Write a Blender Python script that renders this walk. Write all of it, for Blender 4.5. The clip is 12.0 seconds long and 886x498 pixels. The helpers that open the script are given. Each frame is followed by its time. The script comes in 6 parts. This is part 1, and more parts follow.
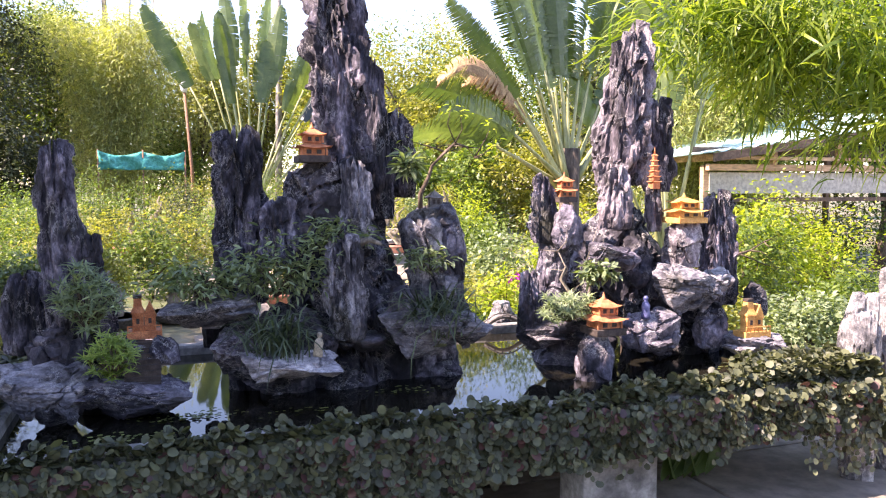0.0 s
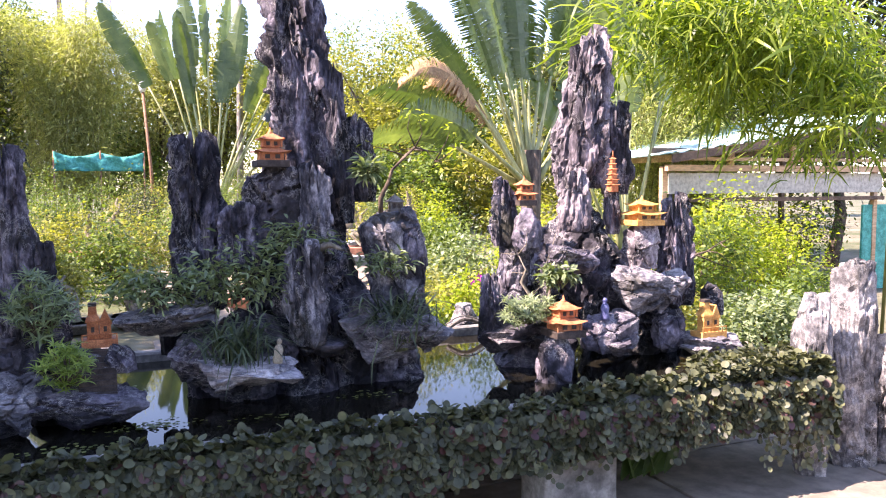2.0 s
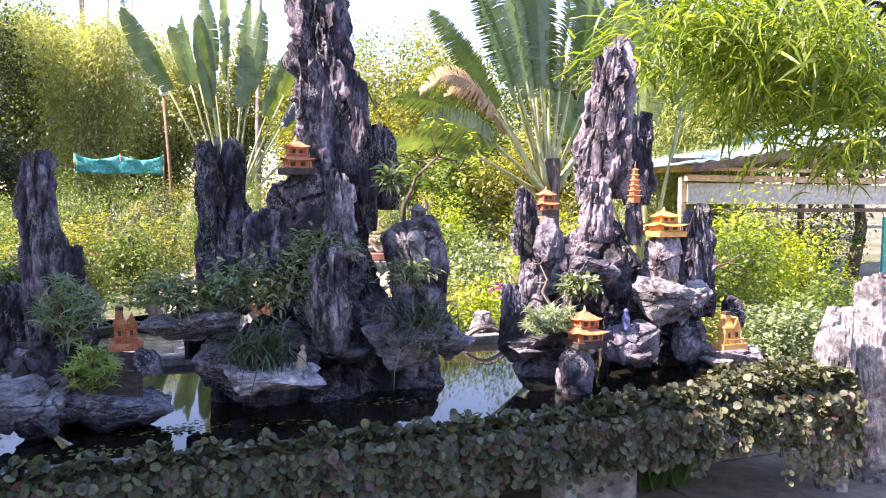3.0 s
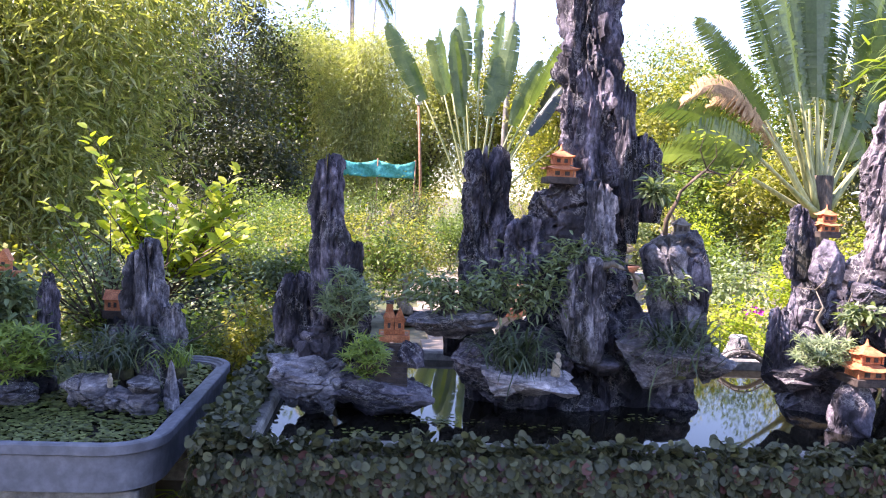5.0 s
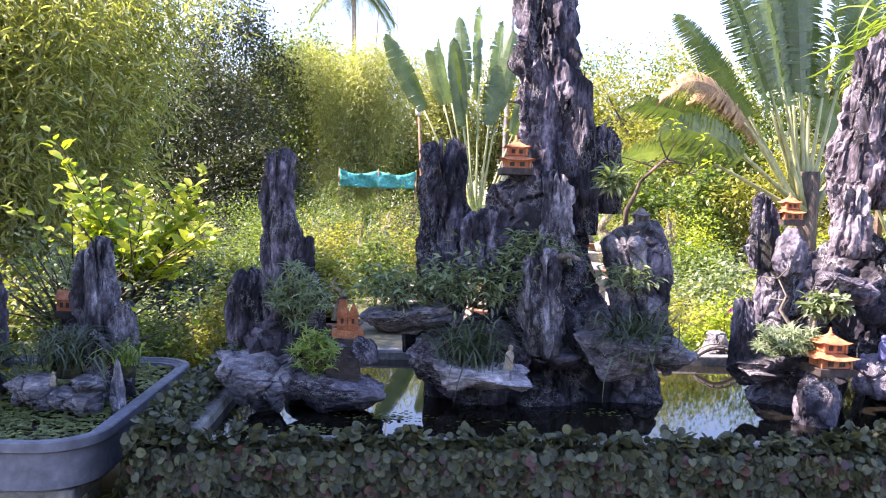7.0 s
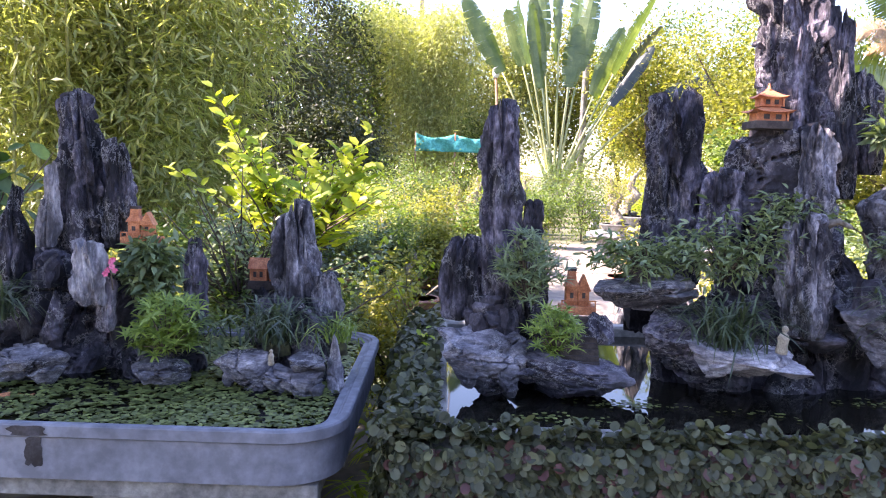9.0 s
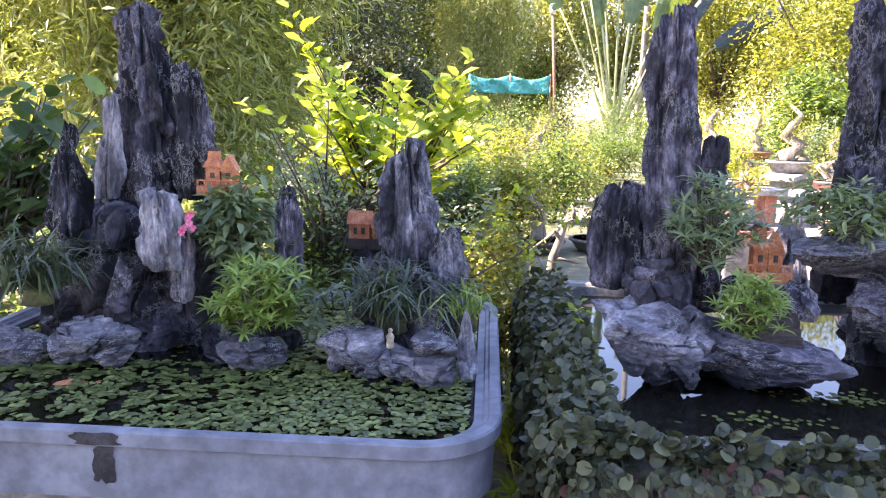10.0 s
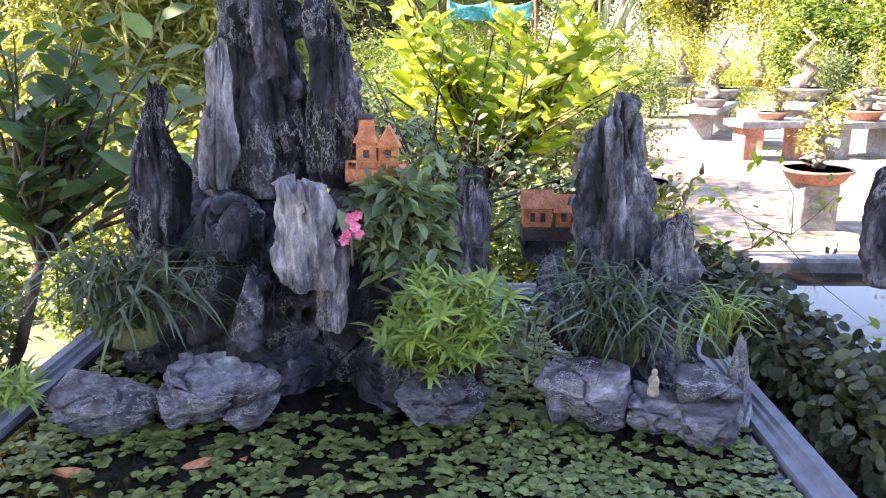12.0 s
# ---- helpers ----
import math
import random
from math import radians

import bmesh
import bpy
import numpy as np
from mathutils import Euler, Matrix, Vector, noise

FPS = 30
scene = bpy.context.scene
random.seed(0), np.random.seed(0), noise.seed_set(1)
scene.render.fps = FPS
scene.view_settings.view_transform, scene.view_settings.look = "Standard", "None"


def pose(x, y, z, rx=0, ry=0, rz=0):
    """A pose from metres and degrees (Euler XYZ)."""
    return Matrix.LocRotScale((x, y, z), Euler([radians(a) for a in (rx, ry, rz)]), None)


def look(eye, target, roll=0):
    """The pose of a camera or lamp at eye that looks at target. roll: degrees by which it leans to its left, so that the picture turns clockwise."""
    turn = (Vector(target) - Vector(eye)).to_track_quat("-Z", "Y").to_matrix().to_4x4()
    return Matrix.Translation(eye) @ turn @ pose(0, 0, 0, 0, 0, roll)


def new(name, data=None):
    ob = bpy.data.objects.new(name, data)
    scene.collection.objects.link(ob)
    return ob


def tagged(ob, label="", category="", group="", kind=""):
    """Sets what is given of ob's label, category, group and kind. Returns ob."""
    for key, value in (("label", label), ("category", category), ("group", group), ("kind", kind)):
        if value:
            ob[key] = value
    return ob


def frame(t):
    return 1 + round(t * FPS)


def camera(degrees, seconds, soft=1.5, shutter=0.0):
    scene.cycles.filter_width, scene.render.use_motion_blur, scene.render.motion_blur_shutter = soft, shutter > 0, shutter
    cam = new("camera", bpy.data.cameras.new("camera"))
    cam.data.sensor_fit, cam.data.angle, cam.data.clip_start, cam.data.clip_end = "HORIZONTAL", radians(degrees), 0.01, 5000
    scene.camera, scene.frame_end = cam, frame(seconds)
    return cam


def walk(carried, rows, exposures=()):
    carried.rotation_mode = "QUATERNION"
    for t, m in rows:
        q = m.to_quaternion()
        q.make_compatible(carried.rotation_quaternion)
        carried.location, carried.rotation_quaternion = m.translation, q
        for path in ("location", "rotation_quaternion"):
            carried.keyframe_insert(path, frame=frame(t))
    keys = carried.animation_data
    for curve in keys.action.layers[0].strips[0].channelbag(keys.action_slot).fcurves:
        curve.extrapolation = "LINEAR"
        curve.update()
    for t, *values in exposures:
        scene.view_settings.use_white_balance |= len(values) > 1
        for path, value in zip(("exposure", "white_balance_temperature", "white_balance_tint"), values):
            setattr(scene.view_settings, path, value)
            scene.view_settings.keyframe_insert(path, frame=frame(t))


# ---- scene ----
cam = camera(58.8, 12.0, soft=1.1)
METRES, EYE, TILT, LEAN, TURN = 3.5, 1.65, -4.5, 0.0, -20.0
ROWS = [
    (0.0, 0.0, 0.0, 0.0, 0.0, 0.0, -0.0),
    (0.5, 0.0008, 0.002, 0.0022, -0.81, -0.15, 0.44),
    (1.0, 0.0011, 0.0044, 0.0043, -1.41, -0.22, 0.61),
    (1.5, 0.0055, 0.0043, 0.0056, -2.05, -0.18, 0.56),
    (2.0, 0.0062, -0.0013, 0.007, -2.58, -0.04, 0.42),
    (2.5, 0.0022, -0.0055, 0.0092, -2.58, 0.17, 0.13),
    (4.5, -0.038, -0.0117, 0.0142, 10.23, 0.63, -3.03),
    (5.0, -0.0426, -0.0174, 0.0095, 15.38, 0.44, -4.0),
    (5.5, -0.0232, -0.0083, 0.0068, 16.05, 0.56, -4.04),
    (6.0, 0.0168, 0.0051, 0.0063, 16.01, 0.94, -3.55),
    (6.5, 0.0362, 0.019, -0.0017, 15.95, 1.32, -3.13),
    (8.5, -0.0711, 0.0424, -0.0334, 18.47, 0.09, -3.37),
    (9.0, -0.2334, 0.0753, -0.0246, 20.07, -1.43, -3.38),
    (9.5, -0.3231, 0.134, -0.0332, 21.26, -3.58, -3.38),
    (10.0, -0.4075, 0.2259, -0.03, 23.2, -5.6, -3.16),
    (10.5, -0.5217, 0.27, -0.0231, 23.12, -6.9, -3.03),
    (11.0, -0.6038, 0.3045, -0.0162, 21.91, -7.88, -2.43),
    (11.5, -0.6311, 0.3447, -0.0132, 21.63, -8.99, -2.17),
    (12.0, -0.6905, 0.3513, -0.0086, 20.23, -10.46, -1.86),
]
walk(cam, [(t, pose(0, 0, EYE, TILT, LEAN, TURN) @ pose(METRES * x, METRES * y, METRES * z, 90 + pitch, roll, yaw)) for t, x, y, z, yaw, pitch, roll in ROWS],
     [(0.0, 2.05, 7000, 33), (5.5, 2.15, 6450, 36), (8.5, 2.35, 6600, 35), (10.0, 2.8, 6800, 35), (12.0, 2.9, 7250, 31)])

# ---- light ----
world = bpy.data.worlds.new("world")
scene.world = world
world.use_nodes = True
wn, wl = world.node_tree.nodes, world.node_tree.links
sky = wn.new("ShaderNodeTexSky")
sky.sky_type = "NISHITA"
sky.sun_disc = False
SUN = Vector((-0.68, -0.03, 0.72)).normalized()
sky.sun_elevation = math.asin(SUN.z)
sky.sun_rotation = math.atan2(SUN.x, SUN.y)
sky.dust_density = 0.3
sky.ozone_density = 2.0
wn["Background"].inputs[1].default_value = 0.145
wl.new(sky.outputs[0], wn["Background"].inputs[0])
sun = new("sun", bpy.data.lights.new("sun", "SUN"))
sun.data.energy, sun.data.angle, sun.data.color = 5.0, radians(0.5), (1.0, 0.92, 0.80)
sun.matrix_world = look(SUN * 30, (0, 0, 0))

WATER_Z = 0.58
RIM_Z = 0.64
FRONT_Y = 3.17


# ---- materials ----
def nodes_of(name, rough=0.8, metal=0.0):
    m = bpy.data.materials.new(name)
    m.use_nodes = True
    n, l = m.node_tree.nodes, m.node_tree.links
    b = n["Principled BSDF"]
    b.inputs["Roughness"].default_value, b.inputs["Metallic"].default_value = rough, metal
    return m, n, l, b


def noise_tex(n, l, scale, detail=6, stretch=(1, 1, 1), rough=0.6):
    co, mp, t = n.new("ShaderNodeTexCoord"), n.new("ShaderNodeMapping"), n.new("ShaderNodeTexNoise")
    mp.inputs["Scale"].default_value = stretch
    l.new(co.outputs["Object"], mp.inputs[0])
    l.new(mp.outputs[0], t.inputs["Vector"])
    t.inputs["Scale"].default_value, t.inputs["Detail"].default_value, t.inputs["Roughness"].default_value = scale, detail, rough
    return t


def ramp(n, l, source, stops):
    r = n.new("ShaderNodeValToRGB")
    e = r.color_ramp.elements
    while len(e) < len(stops):
        e.new(0.5)
    for k, (p, c) in zip(e, stops):
        k.position, k.color = p, (*c, 1)
    l.new(source, r.inputs[0])
    return r


def mixed(n, l, a, b, fac, mode="MIX"):
    x = n.new("ShaderNodeMix")
    x.data_type, x.blend_type = "RGBA", mode
    for sock, v in ((x.inputs[6], a), (x.inputs[7], b), (x.inputs[0], fac)):
        if isinstance(v, (int, float)):
            sock.default_value = v
        elif isinstance(v, tuple):
            sock.default_value = (*v, 1)
        else:
            l.new(v, sock)
    return x.outputs[2]


def bump(n, l, b, source, strength, dist):
    u = n.new("ShaderNodeBump")
    u.inputs["Strength"].default_value, u.inputs["Distance"].default_value = strength, dist
    l.new(source, u.inputs["Height"])
    l.new(u.outputs[0], b.inputs["Normal"])


def rock_material(name, dark, mid, light, stretch, rough_grain, patch=7, wide=0.0, relief=0.011):
    """Weathered limestone: two grains, pale crusts, thin calcite veins."""
    m, n, l, b = nodes_of(name, 0.85)
    big = noise_tex(n, l, patch, 5, stretch)
    fine = noise_tex(n, l, 34, 9, stretch, 0.72)
    base = ramp(n, l, big.outputs[0], [(0.40 - wide, dark), (0.51, mid), (0.63 + wide, light)])
    grain = ramp(n, l, fine.outputs[0], [(0.40, (0.22, 0.21, 0.24)), (0.5, (0.95, 0.94, 1.0)), (0.60, (2.3, 2.25, 2.2))])
    col = mixed(n, l, base.outputs[0], grain.outputs[0], rough_grain, "MULTIPLY")
    vein = noise_tex(n, l, 11, 9, (stretch[0] * 1.3, stretch[1] * 1.3, stretch[2] * 1.7), 0.75)
    veins = ramp(n, l, vein.outputs[0], [(0.48, (0, 0, 0)), (0.5, (1, 1, 1)), (0.52, (0, 0, 0))])
    spots = ramp(n, l, noise_tex(n, l, 5, 2).outputs[0], [(0.47, (0, 0, 0)), (0.56, (0.75, 0.75, 0.75))])
    col = mixed(n, l, col, (0.56, 0.54, 0.52), mixed(n, l, veins.outputs[0], spots.outputs[0], 1.0, "MULTIPLY"))
    moss = ramp(n, l, noise_tex(n, l, 2.6, 6).outputs[0], [(0.58, (0, 0, 0)), (0.72, (0.45, 0.45, 0.45))])
    col = mixed(n, l, col, (0.075, 0.075, 0.04), moss.outputs[0])
    l.new(col, b.inputs["Base Color"])
    bump(n, l, b, fine.outputs[0], 1.0, relief)
    return m


UPRIGHT, FLAT = (1.3, 1.3, 0.55), (0.8, 0.8, 1.7)
ROCK = {}
for tone, d, c, g in (
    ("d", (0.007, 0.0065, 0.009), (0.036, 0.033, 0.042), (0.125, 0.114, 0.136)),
    ("m", (0.014, 0.013, 0.018), (0.074, 0.067, 0.085), (0.225, 0.205, 0.240)),
    ("g", (0.026, 0.025, 0.030), (0.135, 0.129, 0.142), (0.34, 0.328, 0.345)),
    ("l", (0.110, 0.104, 0.112), (0.340, 0.322, 0.335), (0.56, 0.54, 0.54)),
    ("p", (0.032, 0.027, 0.032), (0.140, 0.120, 0.134), (0.33, 0.29, 0.31)),
    ("w", (0.070, 0.068, 0.070), (0.200, 0.193, 0.190), (0.36, 0.35, 0.34)),
):
    ROCK[tone, "spire"] = rock_material("fluted_stone_" + tone, d, c, g, UPRIGHT, 0.45 if tone in "lwp" else 0.72, relief=0.022)
    ROCK[tone, "block"] = rock_material("broken_stone_" + tone, d, c, g, (1, 1, 0.8), 0.52, 6, 0.03)
    ROCK[tone, "slab"] = rock_material("layered_stone_" + tone, d, c, g, FLAT, 0.50, 5.5, 0.06)


def plain(name, dark, light, scale=12, rough=0.8, strength=0.4, dist=0.004, stretch=(1, 1, 1), metal=0.0):
    m, n, l, b = nodes_of(name, rough, metal)
    a = noise_tex(n, l, scale, 7, stretch)
    f = noise_tex(n, l, scale * 6, 5, stretch)
    c = ramp(n, l, a.outputs[0], [(0.38, dark), (0.62, light)])
    g = ramp(n, l, f.outputs[0], [(0.38, (0.7, 0.7, 0.7)), (0.62, (1.25, 1.25, 1.25))])
    l.new(mixed(n, l, c.outputs[0], g.outputs[0], 0.8, "MULTIPLY"), b.inputs["Base Color"])
    bump(n, l, b, f.outputs[0], strength, dist)
    return m


def leaf_material(name, dark, light, glow=0.35, rough=0.5, single=False):
    """Leaf skin that varies from leaf to leaf and lets some light through."""
    m, n, l, b = nodes_of(name, rough)
    geo = n.new("ShaderNodeNewGeometry")
    pick = noise_tex(n, l, 1.6, 3).outputs[0] if single else geo.outputs["Random Per Island"]
    c = ramp(n, l, pick, [(0.3 if single else 0.0, dark), (0.6, tuple((a + z) / 2 for a, z in zip(dark, light))), (0.7 if single else 1.0, light)])
    blot = ramp(n, l, noise_tex(n, l, 30, 3).outputs[0], [(0.3, (0.7, 0.7, 0.7)), (0.7, (1.15, 1.15, 1.15))])
    col = mixed(n, l, c.outputs[0], blot.outputs[0], 0.7, "MULTIPLY")
    l.new(col, b.inputs["Base Color"])
    tr, mx = n.new("ShaderNodeBsdfTranslucent"), n.new("ShaderNodeMixShader")
    warm = mixed(n, l, col, (1.5, 1.6, 0.5), 1.0, "MULTIPLY")
    l.new(warm, tr.inputs[0])
    mx.inputs[0].default_value = glow
    out = n["Material Output"]
    l.new(b.outputs[0], mx.inputs[1])
    l.new(tr.outputs[0], mx.inputs[2])
    l.new(mx.outputs[0], out.inputs[0])
    return m


TERRACOTTA = plain("terracotta", (0.42, 0.13, 0.05), (0.62, 0.24, 0.10), 30, 0.75)
YELLOW_CLAY = plain("ochre_clay", (0.55, 0.26, 0.06), (0.72, 0.40, 0.12), 30, 0.7)
DARK_CLAY = plain("soot_dark_clay", (0.035, 0.025, 0.02), (0.08, 0.06, 0.05), 30, 0.8)
GREY_CLAY = plain("grey_clay", (0.10, 0.09, 0.08), (0.2, 0.18, 0.16), 30, 0.8)
CREAM = plain("cream_glaze", (0.24, 0.20, 0.14), (0.42, 0.37, 0.27), 30, 0.6)
BLUE = plain("blue_glaze", (0.05, 0.06, 0.16), (0.14, 0.15, 0.30), 30, 0.4)
CONCRETE = plain("grey_painted_concrete", (0.150, 0.156, 0.178), (0.225, 0.232, 0.258), 2.2, 0.7, 0.3, 0.003)
OLD_CONCRETE = plain("old_concrete", (0.13, 0.125, 0.115), (0.33, 0.32, 0.29), 5, 0.9, 0.7, 0.006)
PAVING = plain("sunlit_paving", (0.17, 0.14, 0.105), (0.29, 0.242, 0.19), 1.3, 0.9, 0.5, 0.006)
BENCH = plain("bench_stone", (0.20, 0.205, 0.21), (0.34, 0.34, 0.335), 4, 0.85)
BRICK_RED = plain("red_plaster", (0.30, 0.13, 0.09), (0.45, 0.22, 0.15), 6, 0.9)
BARK = plain("bark", (0.05, 0.035, 0.025), (0.16, 0.12, 0.085), 14, 0.95, 0.9, 0.01, (1, 1, 0.3))
PALE_BARK = plain("pale_bark", (0.14, 0.12, 0.09), (0.3, 0.26, 0.2), 14, 0.95, 0.8, 0.008, (1, 1, 0.3))
CULM = plain("bamboo_culm", (0.16, 0.17, 0.05), (0.36, 0.34, 0.12), 6, 0.5, 0.1, 0.002, (1, 1, 0.2))
PETIOLE = plain("palm_stalk", (0.18, 0.21, 0.08), (0.42, 0.41, 0.19), 5, 0.5, 0.2, 0.003, (1, 1, 0.2))
DRY = plain("dry_palm_leaf", (0.26, 0.15, 0.07), (0.42, 0.27, 0.13), 8, 0.9)
# Bright orange timber: sunlight on the shed's front is put into the colour.
TIMBER = plain("sunlit_tone_timber", (0.44, 0.26, 0.14), (0.66, 0.44, 0.28), 6, 0.85, 0.5, 0.004, (0.2, 1, 1))
DARK_TIMBER = plain("dark_timber", (0.08, 0.05, 0.035), (0.20, 0.125, 0.085), 6, 0.85)
FIBRE = plain("grey_roof_sheet", (0.46, 0.42, 0.36), (0.54, 0.50, 0.44), 3, 0.9)
TEAL_ROOF = plain("pale_teal_sheet", (0.35, 0.55, 0.52), (0.5, 0.68, 0.64), 3, 0.6)
TEAL_NET = plain("teal_net", (0.02, 0.25, 0.21), (0.07, 0.42, 0.36), 9, 0.7)
WHITE = plain("white_glaze", (0.7, 0.72, 0.72), (0.82, 0.83, 0.82), 9, 0.35)
RUST = plain("rusty_iron", (0.15, 0.07, 0.04), (0.30, 0.17, 0.10), 16, 0.8)
STEEL = plain("grey_steel", (0.2, 0.21, 0.22), (0.3, 0.31, 0.32), 16, 0.5)
SOIL = plain("moss_and_soil", (0.05, 0.045, 0.025), (0.13, 0.14, 0.05), 9, 1.0, 0.9, 0.01)
BLACK = plain("wet_black_stone", (0.012, 0.012, 0.016), (0.05, 0.05, 0.06), 18, 0.35, 0.5, 0.004)
PINK = plain("pink_petals", (0.65, 0.10, 0.22), (0.85, 0.25, 0.38), 40, 0.6)
MAGENTA = plain("magenta_petals", (0.5, 0.03, 0.35), (0.75, 0.08, 0.5), 40, 0.6)

IVY = leaf_material("creeper_leaf", (0.036, 0.044, 0.023), (0.14, 0.152, 0.072), 0.16, 0.55)
IVY_RED = leaf_material("reddened_creeper_leaf", (0.045, 0.024, 0.020), (0.14, 0.055, 0.046), 0.12, 0.5)
DUCK = leaf_material("floating_leaf", (0.065, 0.085, 0.022), (0.255, 0.30, 0.085), 0.15, 0.5)
GRASS = leaf_material("strap_leaf", (0.028, 0.046, 0.024), (0.13, 0.175, 0.085), 0.2, 0.45)
WHORL = leaf_material("light_green_leaf", (0.13, 0.21, 0.04), (0.35, 0.45, 0.10), 0.3, 0.5)
SHRUB = leaf_material("shrub_leaf", (0.10, 0.145, 0.075), (0.33, 0.40, 0.21), 0.3, 0.5)
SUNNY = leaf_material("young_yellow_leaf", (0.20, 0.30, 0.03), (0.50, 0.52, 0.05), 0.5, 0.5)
BIG = leaf_material("broad_dark_leaf", (0.040, 0.085, 0.028), (0.12, 0.20, 0.06), 0.25, 0.5)
BAMBOO = leaf_material("bamboo_leaf", (0.215, 0.250, 0.095), (0.50, 0.51, 0.24), 0.4, 0.5)
BAMBOO_NEAR = leaf_material("fresh_bamboo_leaf", (0.06, 0.12, 0.015), (0.33, 0.40, 0.055), 0.5, 0.45)
TREE = leaf_material("tree_leaf", (0.12, 0.14, 0.03), (0.42, 0.40, 0.085), 0.4, 0.55)
TREE_GREEN = leaf_material("green_tree_leaf", (0.055, 0.10, 0.025), (0.22, 0.30, 0.07), 0.4, 0.5)
# Near-black green: the shade inside dense crowns is put into this colour.
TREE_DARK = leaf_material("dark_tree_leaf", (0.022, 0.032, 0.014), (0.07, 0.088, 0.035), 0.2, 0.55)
# Paler, duller tree leaf: distance haze mixed into the colour.
TREE_FAR = leaf_material("haze_tinted_tree_leaf", (0.22, 0.25, 0.11), (0.50, 0.48, 0.22), 0.4, 0.6)
PALM = leaf_material("palm_blade", (0.055, 0.095, 0.035), (0.17, 0.22, 0.085), 0.35, 0.35, True)
# Dark copy of PALM with shade in its colour, for the far palm's right-hand blades.
PALM_SHADED = leaf_material("shaded_palm_blade", (0.02, 0.03, 0.03), (0.05, 0.065, 0.05), 0.1, 0.4, True)


def water_material():
    m, n, l, b = nodes_of("pond_water", 0.03)
    b.inputs["Base Color"].default_value = (0.012, 0.011, 0.008, 1)
    b.inputs["IOR"].default_value = 1.33
    bump(n, l, b, noise_tex(n, l, 2.0, 2).outputs[0], 0.02, 0.006)
    return m


def ground_material():
    m, n, l, b = nodes_of("garden_ground", 0.95)
    a, f = noise_tex(n, l, 0.35, 6), noise_tex(n, l, 7, 7)
    c = ramp(n, l, a.outputs[0], [(0.38, (0.07, 0.09, 0.03)), (0.5, (0.13, 0.125, 0.07)), (0.62, (0.22, 0.19, 0.13))])
    g = ramp(n, l, f.outputs[0], [(0.3, (0.6, 0.6, 0.6)), (0.7, (1.3, 1.3, 1.3))])
    l.new(mixed(n, l, c.outputs[0], g.outputs[0], 0.8, "MULTIPLY"), b.inputs["Base Color"])
    bump(n, l, b, f.outputs[0], 0.8, 0.02)
    return m


POND_WATER, GROUND = water_material(), ground_material()


# ---- builders ----
def mesh_of(name, verts, faces, material, smooth=False):
    me = bpy.data.meshes.new(name)
    me.from_pydata([tuple(v) for v in verts], [], faces)
    me.materials.append(material)
    if smooth:
        me.polygons.foreach_set("use_smooth", [True] * len(me.polygons))
    return me


def thing(name, at, label, category, group="", kind=""):
    ob = new(name)
    ob.location = at
    ob.empty_display_size = 0.1
    return tagged(ob, label, category, group, kind)


def put(name, me, parent=None, label=""):
    """A mesh in world places; under a parent it keeps its place."""
    ob = new(name, me)
    if parent is not None:
        ob.parent = parent
        off, up = Vector(parent.location), parent.parent
        if parent.type == "MESH":
            off = Vector((0, 0, 0))
        ob.matrix_parent_inverse = Matrix.Translation(-off)
    return tagged(ob, label)


def bm_mesh(name, bm, material, smooth=False):
    me = bpy.data.meshes.new(name)
    bm.to_mesh(me)
    bm.free()
    me.materials.append(material)
    if smooth:
        me.polygons.foreach_set("use_smooth", [True] * len(me.polygons))
    return me


def part(name, bm, material, parent, label="", smooth=False):
    return put(name, bm_mesh(name, bm, material, smooth), parent, label)


def box(x0, x1, y0, y1, z0, z1, bevel=0.0, bm=None):
    bm = bm or bmesh.new()
    r = bmesh.ops.create_cube(bm, size=1, matrix=Matrix.Translation(((x0 + x1) / 2, (y0 + y1) / 2, (z0 + z1) / 2)) @ Matrix.Diagonal((x1 - x0, y1 - y0, z1 - z0, 1)))
    if bevel:
        es = {e for v in r["verts"] for e in v.link_edges}
        bmesh.ops.bevel(bm, geom=list(es), offset=bevel, segments=2, affect="EDGES", profile=0.6)
    return bm


def tube_data(points, radii, sides=7):
    verts, faces = [], []
    for i, p in enumerate(points):
        a = Vector(points[max(i - 1, 0)])
        c = Vector(points[min(i + 1, len(points) - 1)])
        d = (c - a).normalized()
        u = d.orthogonal().normalized()
        w = d.cross(u)
        for k in range(sides):
            t = 2 * math.pi * k / sides
            verts.append(Vector(p) + (u * math.cos(t) + w * math.sin(t)) * radii[i])
    for i in range(len(points) - 1):
        for k in range(sides):
            a, b = i * sides + k, i * sides + (k + 1) % sides
            faces.append((a, b, b + sides, a + sides))
    faces.append(tuple(range(sides))[::-1])
    faces.append(tuple(range((len(points) - 1) * sides, len(points) * sides)))
    return verts, faces


def tubes(name, paths, material, sides=6):
    verts, faces = [], []
    for pts, rad in paths:
        v, f = tube_data(pts, rad, sides)
        o = len(verts)
        verts += v
        faces += [tuple(i + o for i in q) for q in f]
    return mesh_of(name, verts, faces, material, True)


